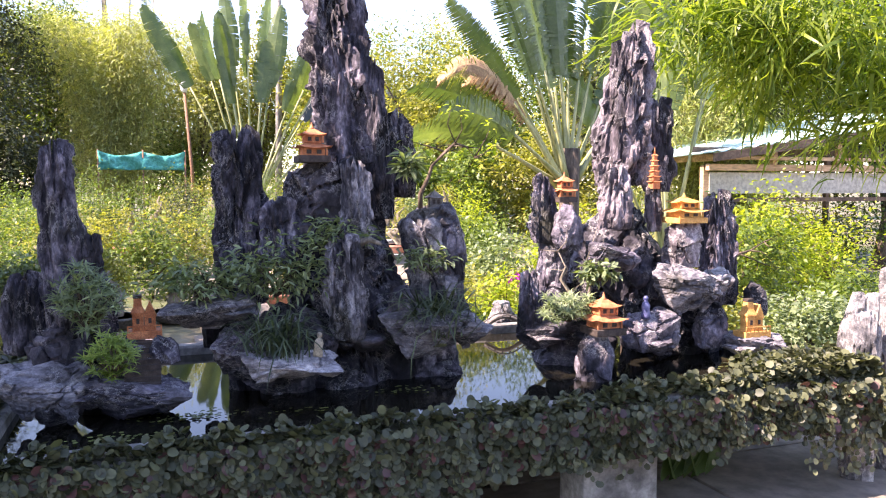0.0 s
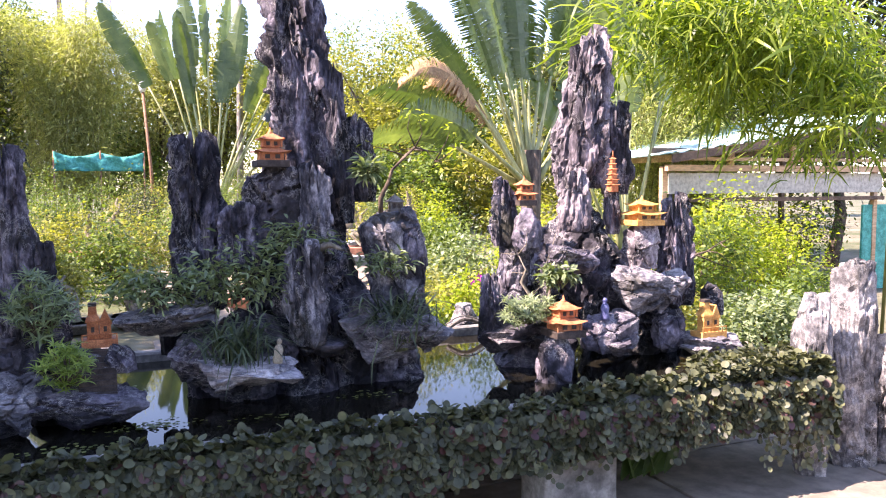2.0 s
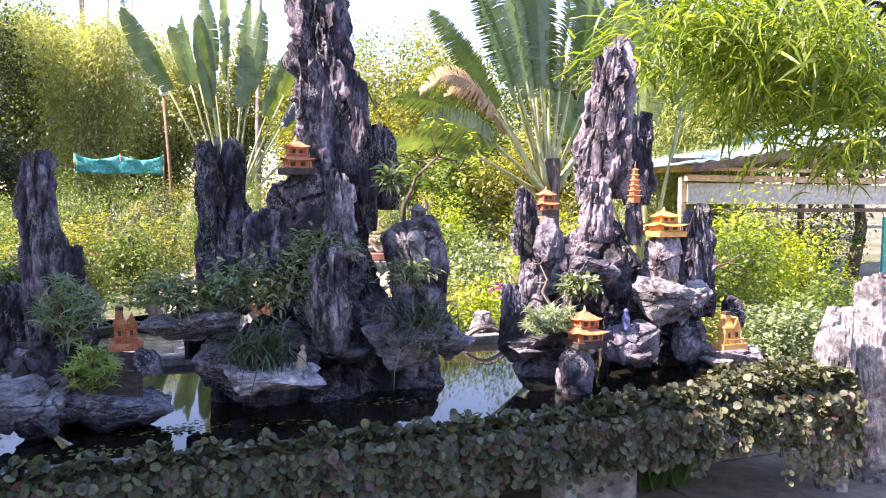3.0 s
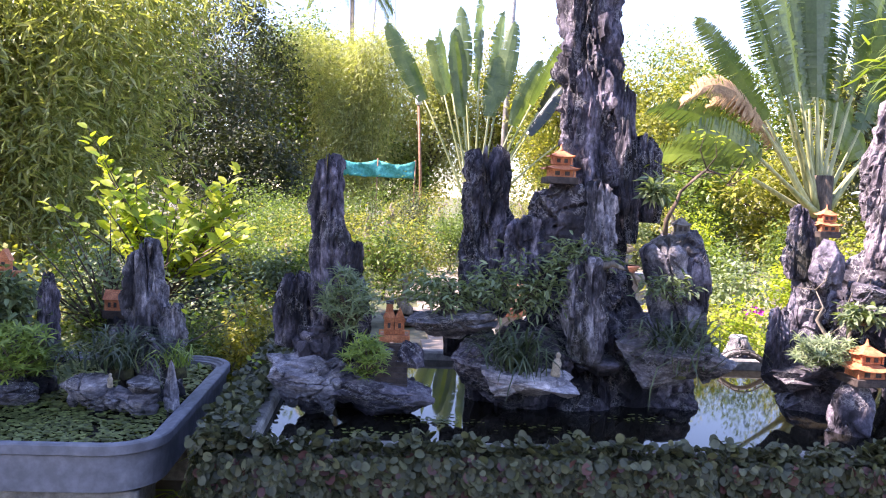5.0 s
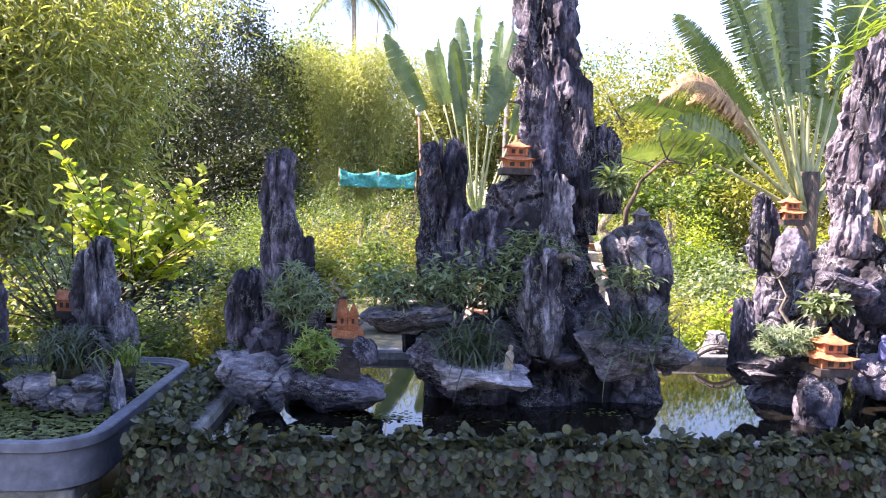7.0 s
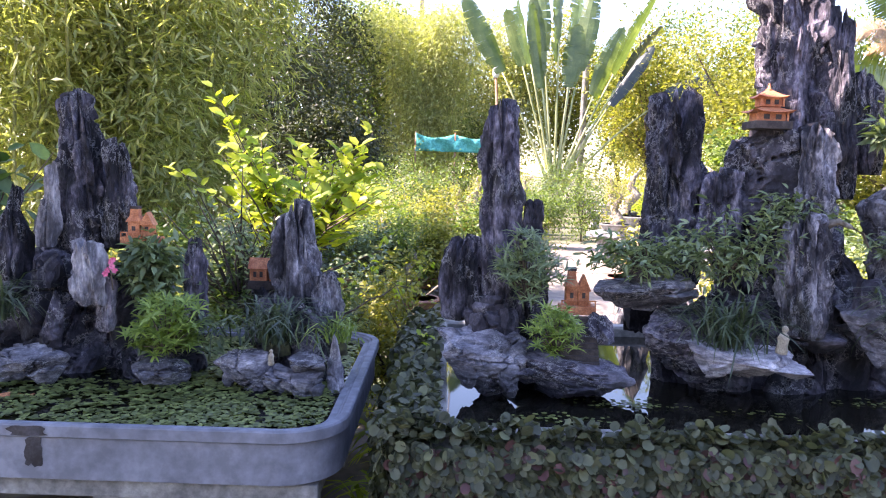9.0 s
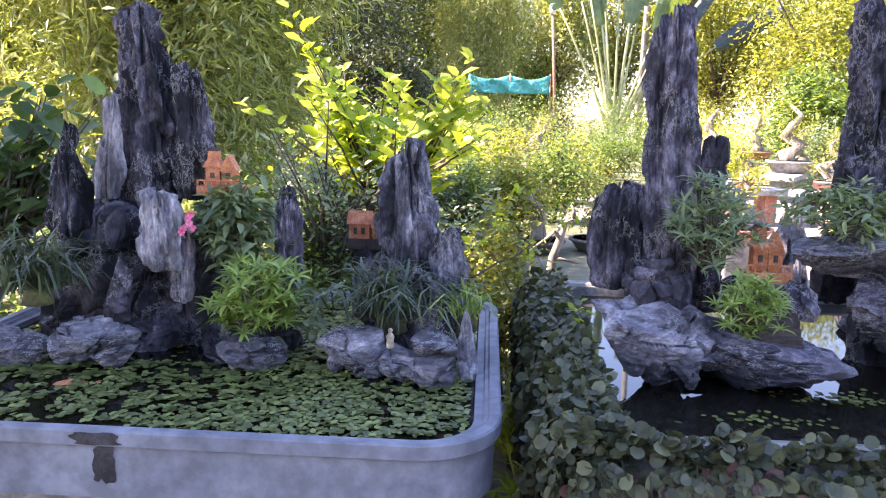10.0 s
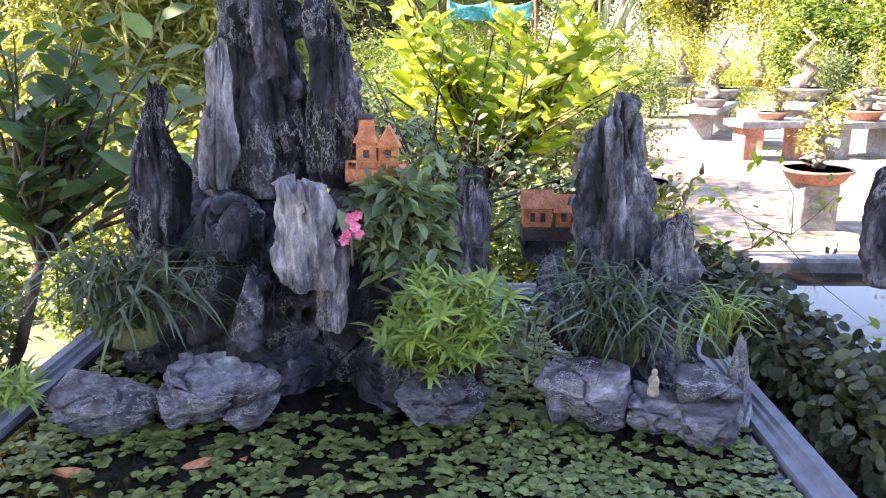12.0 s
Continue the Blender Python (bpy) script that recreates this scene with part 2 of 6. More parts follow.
def shard_column(verts, faces, kind, x, y, z0, h, w, d, top, lx, ly, turn, seed, rings, sides):
    """One shard: displaced rings with deep flutes, broken faces or worn layers."""
    off = Vector((seed * 3.71 % 91, seed * 1.37 % 83, seed * 2.13 % 77))
    o = len(verts)
    tilt_x, tilt_y = noise.noise(off) * 0.9, noise.noise(off * 1.7) * 0.9
    pw = {"spire": 2.6, "block": 4.5, "slab": 2.4}[kind]
    small = min(w, d)
    c0, s0 = math.cos(turn), math.sin(turn)
    for i in range(rings + 1):
        u = i / rings
        if kind == "spire":
            r = (1 + (top - 1) * u ** 1.3) * (0.9 + 0.1 * min(1, u * 6) if z0 < 0.66 else 0.5 + 0.5 * min(1, u * 4.5) ** 0.6)
            cap = 1.0 if u < 0.93 else 0.35 + 0.65 * math.sqrt(max(0.0, 1 - ((u - 0.93) / 0.07) ** 2))
        elif kind == "block":
            r = (1 + (top - 1) * u) * (0.88 + 0.12 * min(1, u * 4))
            cap = 1.0 if u < 0.84 else 0.25 + 0.75 * math.sqrt(max(0.0, 1 - ((u - 0.84) / 0.162) ** 2))
        else:
            r = 0.80 + 0.20 * math.sin(math.pi * min(1, 0.12 + 0.8 * u))
            cap = 1.0 if 0.2 < u < 0.8 else 0.7 + 0.3 * math.sqrt(max(0.0, 1 - ((abs(u - 0.5) - 0.3) / 0.2) ** 2))
        for k in range(sides):
            t = 2 * math.pi * k / sides
            ct, st = math.cos(t), math.sin(t)
            q = (abs(ct) ** pw + abs(st) ** pw) ** (-1 / pw)
            low = noise.noise(Vector((ct * 1.4, st * 1.4, u * (1.2 + h * 2.6 if kind == "spire" else 1.1))) + off)
            rag = noise.noise(Vector((ct * 3.6, st * 3.6, u * (2 + h * 12 if kind == "spire" else 1.5))) - off)
            rr = r * cap * ((1.02 if kind == "spire" else 0.98) + (0.40 if kind == "spire" else 0.36) * low + 0.10 * rag)
            ax, ay = ct * q * rr * w / 2, st * q * rr * d / 2
            px, py = ax * c0 - ay * s0, ax * s0 + ay * c0
            pz = h * u
            if kind == "spire":
                teeth = abs(noise.noise(Vector((ct * 2.3, st * 2.3, 5)) + off))
                pz *= 1 - u * max(0.0, 0.40 * teeth + 0.20 * tilt_x * ct)
                g = 24 * (0.2 / max(w, 0.06)) ** 0.45
                a = Vector((px * g, py * g, pz * g * 0.065)) + off
                f = Vector((px * 62, py * 62, pz * 9)) + off
            elif kind == "block":
                pz *= 1 + u * 0.22 * (tilt_x * ct + tilt_y * st) * cap
                a = Vector((px * 12, py * 12, pz * 9)) + off
                f = Vector((px * 42, py * 42, pz * 30)) + off
            else:
                pz += 0.35 * h * u * (tilt_x * ct + tilt_y * st) + 0.12 * h * noise.noise(Vector((px * 14, py * 14, 2)) + off) * u
                a = Vector((px * 11, py * 11, pz * 17)) + off
                f = Vector((px * 40, py * 40, pz * 90)) + off
            ridge = 1 - 2.4 * abs(noise.noise(a)) - 0.9 * abs(noise.noise(a * 2.3))
            cell, seeds = noise.voronoi(a * 0.55)
            crack = min(0.35, cell[1] - cell[0]) / 0.35
            s = Vector((px * 17, py * 17, pz * 7)) + off
            chip = chipped(s, noise.voronoi(s)[1][0])
            amp = small * {"spire": 0.21, "block": 0.13, "slab": 0.13}[kind]
            push = amp * (0.5 * ridge + 0.65 * (crack - 0.7) + 0.75 * chip) + min(0.016, small * 0.08) * noise.noise(f)
            if kind == "spire":
                e = Vector((px * 34, py * 34, pz * 3.4)) - off
                near = noise.voronoi(e)[0]
                fin = min(0.30, near[1] - near[0]) / 0.30
                pit = max(0.0, noise.noise(Vector((px * 26, py * 26, pz * 11)) + off * 2) - 0.12)
                push += min(0.020, small * 0.12) * (fin - 0.65) - min(0.05, small * 0.30) * pit
            px += ct * push * cap
            py += st * push * cap
            verts.append((x + px + lx * u, y + py + ly * u, z0 + pz))
    for i in range(rings):
        for k in range(sides):
            a, b = o + i * sides + k, o + i * sides + (k + 1) % sides
            faces.append((a, b, b + sides, a + sides))
    faces.append(tuple(range(o, o + sides))[::-1])
    c = len(verts)
    last = verts[c - sides:]
    verts.append(tuple(sum(v[j] for v in last) / sides for j in range(3)))
    for k in range(sides):
        faces.append((c - sides + k, c - sides + (k + 1) % sides, c))


def chipped(p, seed_point):
    """A broken facet: one tilted plane for each cell, with a step at its border."""
    tilt = noise.noise_vector(seed_point * 3.7)
    return 1.1 * noise.noise(seed_point * 5.3) + 0.9 * tilt.dot(p - seed_point)


def hull_stone(kind, x, y, z0, h, w, d, top, lean, turn, seed, cuts):
    """One broken stone: the hull of scattered corners, cut fine and worn by noise; flat ones are undercut."""
    r = rnd(seed)
    off = Vector((seed * 2.71 % 71, seed * 1.93 % 67, seed * 0.77 % 59))
    bm = bmesh.new()
    if kind == "slab":
        rows = ((0.0, 0.30, 3), (0.45, 0.72, 4), (0.80, 1.0, 7), (0.97, 0.90, 5))
    else:
        rows = ((0.0, 0.86, 5), (0.38, 1.0, 5), (0.74, 0.5 + 0.5 * top, 6), (1.0, top * (0.62 if top <= 1 else 0.80), 4 if top <= 1 else 6))
    tx, ty = r.normal(0, 0.20), r.normal(-0.1, 0.15)
    if kind == "slab":
        tx, ty = r.choice((-1, 1)) * r.uniform(0.1, 0.3), r.uniform(0.0, 0.25)
    fx, fy = r.uniform(-0.28, 0.28) * w, r.uniform(-0.1, 0.2) * d
    for u, rad, n in rows:
        for k in range(n):
            a = 2 * math.pi * (k + r.uniform(-0.35, 0.35)) / n
            q = rad * (r.uniform(0.72, 1.14) if kind == "slab" else r.uniform(0.82, 1.12))
            ca, sa = math.cos(a), math.sin(a)
            e = (abs(ca) ** 3 + abs(sa) ** 3) ** (-1 / 3)
            uu = u + (r.uniform(-0.07, 0.07) if u > 0 else 0) + u * (tx * ca + ty * sa) * 0.55
            bm.verts.new((ca * e * q * w / 2 + (fx * (1 - u) if kind == "slab" else 0), sa * e * q * d / 2 + (fy * (1 - u) if kind == "slab" else 0), h * uu))
    bmesh.ops.convex_hull(bm, input=bm.verts)
    loose = [v for v in bm.verts if not v.link_faces]
    bmesh.ops.delete(bm, geom=loose, context="VERTS")
    bmesh.ops.triangulate(bm, faces=bm.faces)
    bmesh.ops.subdivide_edges(bm, edges=bm.edges, cuts=cuts, use_grid_fill=True)
    bmesh.ops.triangulate(bm, faces=bm.faces)
    bmesh.ops.subdivide_edges(bm, edges=bm.edges, cuts=1, use_grid_fill=True)
    bmesh.ops.recalc_face_normals(bm, faces=bm.faces)
    bm.normal_update()
    small = min(w, d, max(h, 0.08))
    c0, s0 = math.cos(turn), math.sin(turn)
    lay = 1.9 if kind == "slab" else 1.0
    new_co = []
    for v in bm.verts:
        c = v.co
        a = Vector((c.x * 13, c.y * 13, c.z * 13 * lay)) + off
        big = noise.noise(Vector((c.x * 7, c.y * 7, c.z * 7)) - off)
        ridge = 1 - 2.2 * abs(noise.noise(a)) - 1.0 * abs(noise.noise(a * 2.4))
        near, seeds = noise.voronoi(a * 0.42)
        crack = min(0.05, near[1] - near[0]) / 0.05
        chip = chipped(a * 0.42, seeds[0])
        a2 = a * 1.05 + off
        chip2 = chipped(a2, noise.voronoi(a2)[1][0])
        f = noise.noise(a * 4.1)
        push = small * (0.03 * big + 0.015 * ridge + 0.13 * (crack - 1) + 0.09 * chip + 0.04 * chip2) + min(0.003, small * 0.015) * f
        new_co.append(c + v.normal * push)
    tall = max(c.z for c in new_co) / h
    for v, c in zip(bm.verts, new_co):
        if kind == "slab" and c.z > 0:
            c.z /= tall
        u = c.z / max(h, 1e-3)
        v.co = (x + c.x * c0 - c.y * s0 + lean * u, y + c.x * s0 + c.y * c0, z0 + c.z)
    return bm


def rock_mesh(kind, x, y, z0, z1, w, d, top, lean, tone, seed):
    """One stone: a bundle of upright shards, a heap of broken blocks or a pile of worn plates."""
    h = z1 - z0
    r = rnd(seed)
    made = []

    def stone_column(v_, f_, *rest):
        verts, faces = [], []
        shard_column(verts, faces, *rest)
        made.append(mesh_of("rock" if not made else "shard", verts, faces, ROCK[tone, kind], False))

    verts = faces = None
    if kind == "spire":
        stone_column(verts, faces, kind, x, y, z0, h * 1.04, w * 0.90, d * 0.9, min(1, top + 0.1), lean, 0, r.uniform(-0.3, 0.3), seed, min(130, max(34, int(h / 0.010))), min(110, max(56, int(1.6 * (w + d) / 0.011))))
        n = 5 if w > 0.13 else 3
        for k in range(n):
            a = 2 * math.pi * (k + r.uniform(-0.3, 0.3)) / n - 0.6
            ww = w * r.uniform(0.34, 0.52)
            hh = h * r.uniform(0.5, 0.97)
            ox, oy = math.cos(a) * (w - ww) * 0.49, math.sin(a) * (d - ww * 0.8) * 0.5
            stone_column(verts, faces, kind, x + ox, y + oy, z0, hh, ww, ww * 0.85, 0.55, lean * hh / h - ox * 0.35 * (1 - top), -oy * 0.2, a, seed + 37 * (k + 1), min(90, max(20, int(hh / 0.012))), 42)
    else:
        def hull_piece(*rest):
            made.append(bm_mesh("rock" if not made else "shard", hull_stone(kind, *rest), ROCK[tone, kind], False))

        if kind == "block":
            hull_piece(x, y, z0, h, w * 0.98, d * 0.95, top, lean, r.uniform(-0.4, 0.4), seed, 6)
            for k in range(3):
                a = 2 * math.pi * (k + r.uniform(-0.3, 0.3)) / 3 - 1.0
                ww, hh = w * r.uniform(0.42, 0.6), h * r.uniform(0.42, 0.8)
                hull_piece(x + math.cos(a) * (w - ww) * 0.5, y + math.sin(a) * (d - ww * 0.8) * 0.5, z0 + (h - hh) * r.uniform(0, 0.5) * (0 if z0 < 0.56 else 1), hh, ww, ww * 0.85, 0.8, lean * 0.5, r.uniform(0, 3), seed + 41 * (k + 1), 4)
        else:
            hull_piece(x, y, z0, h, w * 1.04, d, top, lean, r.uniform(-0.3, 0.3), seed, 7)
            for k in range(2):
                sx = (-1, 1)[k]
                ww, hh = w * r.uniform(0.35, 0.5), h * r.uniform(0.4, 0.7)
                hull_piece(x + sx * (w - ww) * 0.42, y - d * r.uniform(0.0, 0.22), z0 + (h - hh) * r.uniform(0.1, 0.6) * (0 if z0 < 0.56 else 1), hh, ww, d * 0.6, top, lean * 0.5, r.uniform(-0.5, 0.5), seed + 43 * (k + 1), 5)
    return made


class Rockery:
    """A mountain of cemented stones; each stone a part."""
    def __init__(self, at, label, seed, group="penjing mountains"):
        self.ob = thing("rockery", at, label, "rockery", group)
        self.seed = seed

    def stone(self, kind, x, y, z0, z1, w, d, top, lean, tone):
        self.seed += 1
        pieces = rock_mesh(kind, x, y, z0, z1, w, d, top, lean, tone, self.seed)
        rock = put("rock", pieces[0], self.ob)
        for me in pieces[1:]:
            put("shard", me, rock)
        return rock


LEAF = {
    "diamond": ([(0, 0, 0), (0.45, 0.5, 0.05), (1, 0, -0.06), (0.45, -0.5, 0.05)], [(0, 1, 2, 3)]),
    "oval": ([(0, 0, 0), (0.22, 0.40, 0.07), (0.62, 0.44, 0.06), (1, 0, -0.10), (0.62, -0.44, 0.06), (0.22, -0.40, 0.07), (0.45, 0, -0.02)],
             [(0, 6, 1), (1, 6, 2), (2, 6, 3), (3, 6, 4), (4, 6, 5), (5, 6, 0)]),
    "round": ([(0.06, 0, 0), (0.02, 0.28, 0.05), (0.35, 0.5, 0.05), (0.75, 0.42, 0.0), (0.96, 0.12, -0.08), (0.96, -0.12, -0.08), (0.75, -0.42, 0.0), (0.35, -0.5, 0.05), (0.02, -0.28, 0.05)],
              [(0, 2, 1), (0, 3, 2), (0, 4, 3), (0, 5, 4), (0, 6, 5), (0, 7, 6), (0, 8, 7)]),
    "blade": ([(0, -0.5, 0), (0, 0.5, 0), (0.35, 0.45, 0.10), (0.35, -0.45, 0.10), (0.7, 0.3, 0.04), (0.7, -0.3, 0.04), (1, 0, -0.14)],
              [(0, 3, 2, 1), (3, 5, 4, 2), (5, 6, 4)]),
    "strap": ([(0, -0.5, 0), (0, 0.5, 0), (0.3, 0.5, 0.30), (0.3, -0.5, 0.30), (0.6, 0.45, 0.36), (0.6, -0.45, 0.36), (0.85, 0.3, 0.18), (0.85, -0.3, 0.18), (1, 0, -0.05)],
              [(0, 3, 2, 1), (3, 5, 4, 2), (5, 7, 6, 4), (7, 8, 6)]),
    "pad": ([(-0.5, 0, 0.02), (-0.3, 0.36, 0.05), (0.15, 0.5, 0.03), (0.5, 0.12, 0.06), (0.36, -0.34, 0.02), (-0.1, -0.5, 0.05)], [(5, 4, 3, 2, 1, 0)]),
}


def leaf_mesh(name, pts, dirs, ups, lengths, widths, material, shape="diamond"):
    """Many leaves in one mesh, each with its own place, direction and size."""
    tv, tf = LEAF[shape]
    T = np.array(tv)
    P, D, U = np.asarray(pts, float), np.asarray(dirs, float), np.asarray(ups, float)
    D /= np.linalg.norm(D, axis=1)[:, None] + 1e-9
    S = np.cross(U, D)
    S /= np.linalg.norm(S, axis=1)[:, None] + 1e-9
    U = np.cross(D, S)
    Ln, W = np.asarray(lengths, float)[:, None, None], np.asarray(widths, float)[:, None, None]
    V = P[:, None, :] + T[None, :, 0:1] * Ln * D[:, None, :] + T[None, :, 1:2] * W * S[:, None, :] + T[None, :, 2:3] * Ln * U[:, None, :]
    n, k = len(P), len(T)
    loops = np.concatenate([np.array(f) for f in tf])
    sizes = np.array([len(f) for f in tf])
    me = bpy.data.meshes.new(name)
    me.vertices.add(n * k)
    me.vertices.foreach_set("co", V.reshape(-1))
    idx = (loops[None, :] + (np.arange(n) * k)[:, None]).reshape(-1)
    me.loops.add(len(idx))
    me.loops.foreach_set("vertex_index", idx.astype(np.int32))
    tot = np.tile(sizes, n)
    me.polygons.add(len(tot))
    me.polygons.foreach_set("loop_start", np.concatenate([[0], np.cumsum(tot)[:-1]]).astype(np.int32))
    me.update(calc_edges=True)
    me.materials.append(material)
    return me


def rnd(seed):
    return np.random.RandomState(seed)


def clump_leaves(r, centres, spread, per, size, width, droop=0.3, flat=0.4):
    """Leaves strewn round clump centres: points, directions, ups, lengths, widths."""
    C = np.repeat(np.asarray(centres, float), per, axis=0)
    n = len(C)
    P = C + r.normal(0, 1, (n, 3)) * np.asarray(spread)
    D = r.normal(0, 1, (n, 3)) + (P - C) / (np.linalg.norm(P - C, axis=1)[:, None] + 1e-6)
    D[:, 2] = D[:, 2] * 0.6 - droop
    U = r.normal(0, flat, (n, 3)) + [0, 0, 1]
    L = size * r.uniform(0.6, 1.35, n)
    return P, D, U, L, L * width


def crown_points(r, centre, radii, n, shell=0.45):
    v = r.normal(0, 1, (n, 3))
    v /= np.linalg.norm(v, axis=1)[:, None]
    rad = r.uniform(shell, 1.0, n) ** 0.6
    lump = 0.86 + 0.22 * np.sin(v[:, 0] * 5 + v[:, 2] * 4 + r.uniform(0, 6)) + 0.15 * np.sin(v[:, 1] * 9 + r.uniform(0, 6))
    return np.asarray(centre) + v * (rad * lump)[:, None] * np.asarray(radii)


def tree(at, height, radii, material, label, seed, clumps=60, per=90, size=0.11, width=0.45, trunk=0.09, shape="diamond", name="tree", bark=None, low=0.55, group="", spread=0.2, shift=(0, 0)):
    r = rnd(seed)
    x, y, z = at
    ob = thing(name, at, label, "tree" if name == "tree" else "shrub", group)
    c = (x + shift[0], y + shift[1], z + height - radii[2])
    cp = crown_points(r, c, radii, clumps)
    cp = cp[cp[:, 2] > z + 0.05]
    put("crown", leaf_mesh("crown", *clump_leaves(r, cp, np.asarray(radii) * spread, per, size, width), material, shape), ob)
    paths = []
    fork = Vector((x + r.normal(0, 0.05), y, z + height * low * 0.5))
    paths.append(([(x, y, z - 0.05), (x + r.normal(0, trunk), y, z + height * low * 0.25), tuple(fork)], [trunk, trunk * 0.8, trunk * 0.6]))
    for i in range(0, len(cp), max(1, len(cp) // 10)):
        e = Vector(cp[i])
        m = fork.lerp(e, 0.5) + Vector((r.normal(0, 0.1), r.normal(0, 0.1), 0.1 * height * 0.3))
        paths.append(([tuple(fork), tuple(m), tuple(e)], [trunk * 0.5, trunk * 0.3, trunk * 0.08]))
    put("trunk", tubes("trunk", paths, bark or BARK), ob)
    return ob


def tuft(at, n, length, width, material, label, seed, spread=0.05, lift=0.9):
    r = rnd(seed)
    ob = thing("grass_tuft", at, label, "plant", "tufts of strap leaves")
    groups = 6
    for g in range(groups):
        k = n // groups
        a = r.uniform(0, 2 * math.pi / groups, k) + 2 * math.pi * g / groups
        P = np.stack([at[0] + r.normal(0, spread, k), at[1] + r.normal(0, spread, k), np.full(k, at[2])], 1)
        D = np.stack([np.cos(a), np.sin(a), r.normal(lift - 0.45, 0.35, k)], 1)
        U = np.tile([0, 0, 1.0], (k, 1)) + r.normal(0, 0.15, (k, 3))
        L = length * r.uniform(0.55, 1.2, k)
        put("leaf_fan", leaf_mesh("leaf_fan", P, D, U, L, width * r.uniform(0.7, 1.3, k), material, "strap"), ob)
    put("root_mound", tubes("root_mound", [([(at[0], at[1], at[2] - 0.06), (at[0], at[1], at[2] - 0.02), (at[0], at[1], at[2] + 0.015)], [spread * 0.9, spread * 0.8, spread * 0.3])], SOIL, 10), ob)
    return ob


def whorls(r, centres, leaf, width, per):
    """Rosettes of narrow leaves, each leaf radiating from a stem tip."""
    C = np.repeat(np.asarray(centres, float), per, axis=0)
    n = len(C)
    a = np.tile(np.arange(per) * 2 * math.pi / per, len(centres)) + np.repeat(r.uniform(0, 6, len(centres)), per)
    axis = np.repeat(np.stack([r.normal(0, 0.35, len(centres)), r.normal(-0.35, 0.3, len(centres)), np.ones(len(centres))], 1), per, axis=0)
    axis /= np.linalg.norm(axis, axis=1)[:, None]
    e1 = np.cross(axis, np.tile([0.3, 1.0, 0.1], (n, 1)))
    e1 /= np.linalg.norm(e1, axis=1)[:, None]
    e2 = np.cross(axis, e1)
    D = e1 * np.cos(a)[:, None] + e2 * np.sin(a)[:, None] + axis * r.uniform(0.1, 0.7, n)[:, None]
    L = leaf * r.uniform(0.7, 1.2, n)
    return C, D, axis, L, L * width

# ---- setting ----
def sheet(name, x0, x1, y0, y1, z, nx, ny, material, rough=0.0):
    xs, ys = np.linspace(x0, x1, nx + 1), np.linspace(y0, y1, ny + 1)
    v = [(a, b, z + (rough * noise.noise(Vector((a * 0.5, b * 0.5, 3))) if rough else 0)) for b in ys for a in xs]
    f = [(j * (nx + 1) + i, j * (nx + 1) + i + 1, (j + 1) * (nx + 1) + i + 1, (j + 1) * (nx + 1) + i) for j in range(ny) for i in range(nx)]
    return put(name, mesh_of(name, v, f, material, True))


tagged(sheet("ground", -300, 300, -200, 600, -0.03, 60, 60, GROUND), "bare earth and thin grass under the garden", "ground", kind="structure")

pave = thing("pavement", (2, 10, 0), "pale concrete paving in sun with leaf shadows", "pavement", kind="structure")
slab_bm = {}
r0 = rnd(5)
for j in range(16):
    for i in range(10):
        x0, y0 = -3.4 + i * 1.25 + 0.1 * (j % 2), -2.6 + j * 1.3
        w, d = 1.23, 1.28
        if y0 > 4.5 and (x0 < -0.5 or x0 > 5.4):
            continue
        bm = box(x0, x0 + w, y0, y0 + d, -0.10, 0.0 + r0.uniform(-0.004, 0.004), 0.006)
        part("paving_slab", bm, PAVING, pave)


def tub_ring(x0, x1, y0, y1, rad, n=16):
    pts = []
    for cx, cy, a0 in ((x1 - rad, y0 + rad, -90), (x1 - rad, y1 - rad, 0), (x0 + rad, y1 - rad, 90), (x0 + rad, y0 + rad, 180)):
        for k in range(n):
            a = radians(a0 + 90 * k / (n - 1))
            pts.append((cx + rad * math.cos(a), cy + rad * math.sin(a)))
    return pts


def tub(name, x0, x1, y0, y1, rad, profile, material, label):
    """A basin from a closed outline and a profile of (inset, height) running over the rim and down inside."""
    n = 16
    verts, faces = [], []
    for inset, z in profile:
        for px, py in tub_ring(x0 + inset, x1 - inset, y0 + inset, y1 - inset, max(0.01, rad - inset), n):
            verts.append((px, py, z))
    m = 4 * n
    for i in range(len(profile) - 1):
        for k in range(m):
            a, b = i * m + k, i * m + (k + 1) % m
            faces.append((a, b, b + m, a + m))
    faces.append(tuple(range(m))[::-1])
    faces.append(tuple(range((len(profile) - 1) * m, len(profile) * m)))
    return mesh_of(name, verts, faces, material)


TX0, TX1, TY0, TY1 = -3.0, -1.01, 3.13, 4.86
tray = thing("stone_tray", (-2, 4, 0.45), "pale grey concrete tray with stepped rim and a dark stain", "tray")
put("basin", tub("basin", TX0, TX1, TY0, TY1, 0.24, [(0.05, 0.425), (0.02, 0.438), (0.02, 0.585), (0.0, 0.595), (0.0, 0.632), (0.006, 0.638), (0.035, 0.638), (0.04, 0.628), (0.05, 0.628), (0.055, 0.618), (0.08, 0.618), (0.09, 0.5)], CONCRETE, ""), tray)
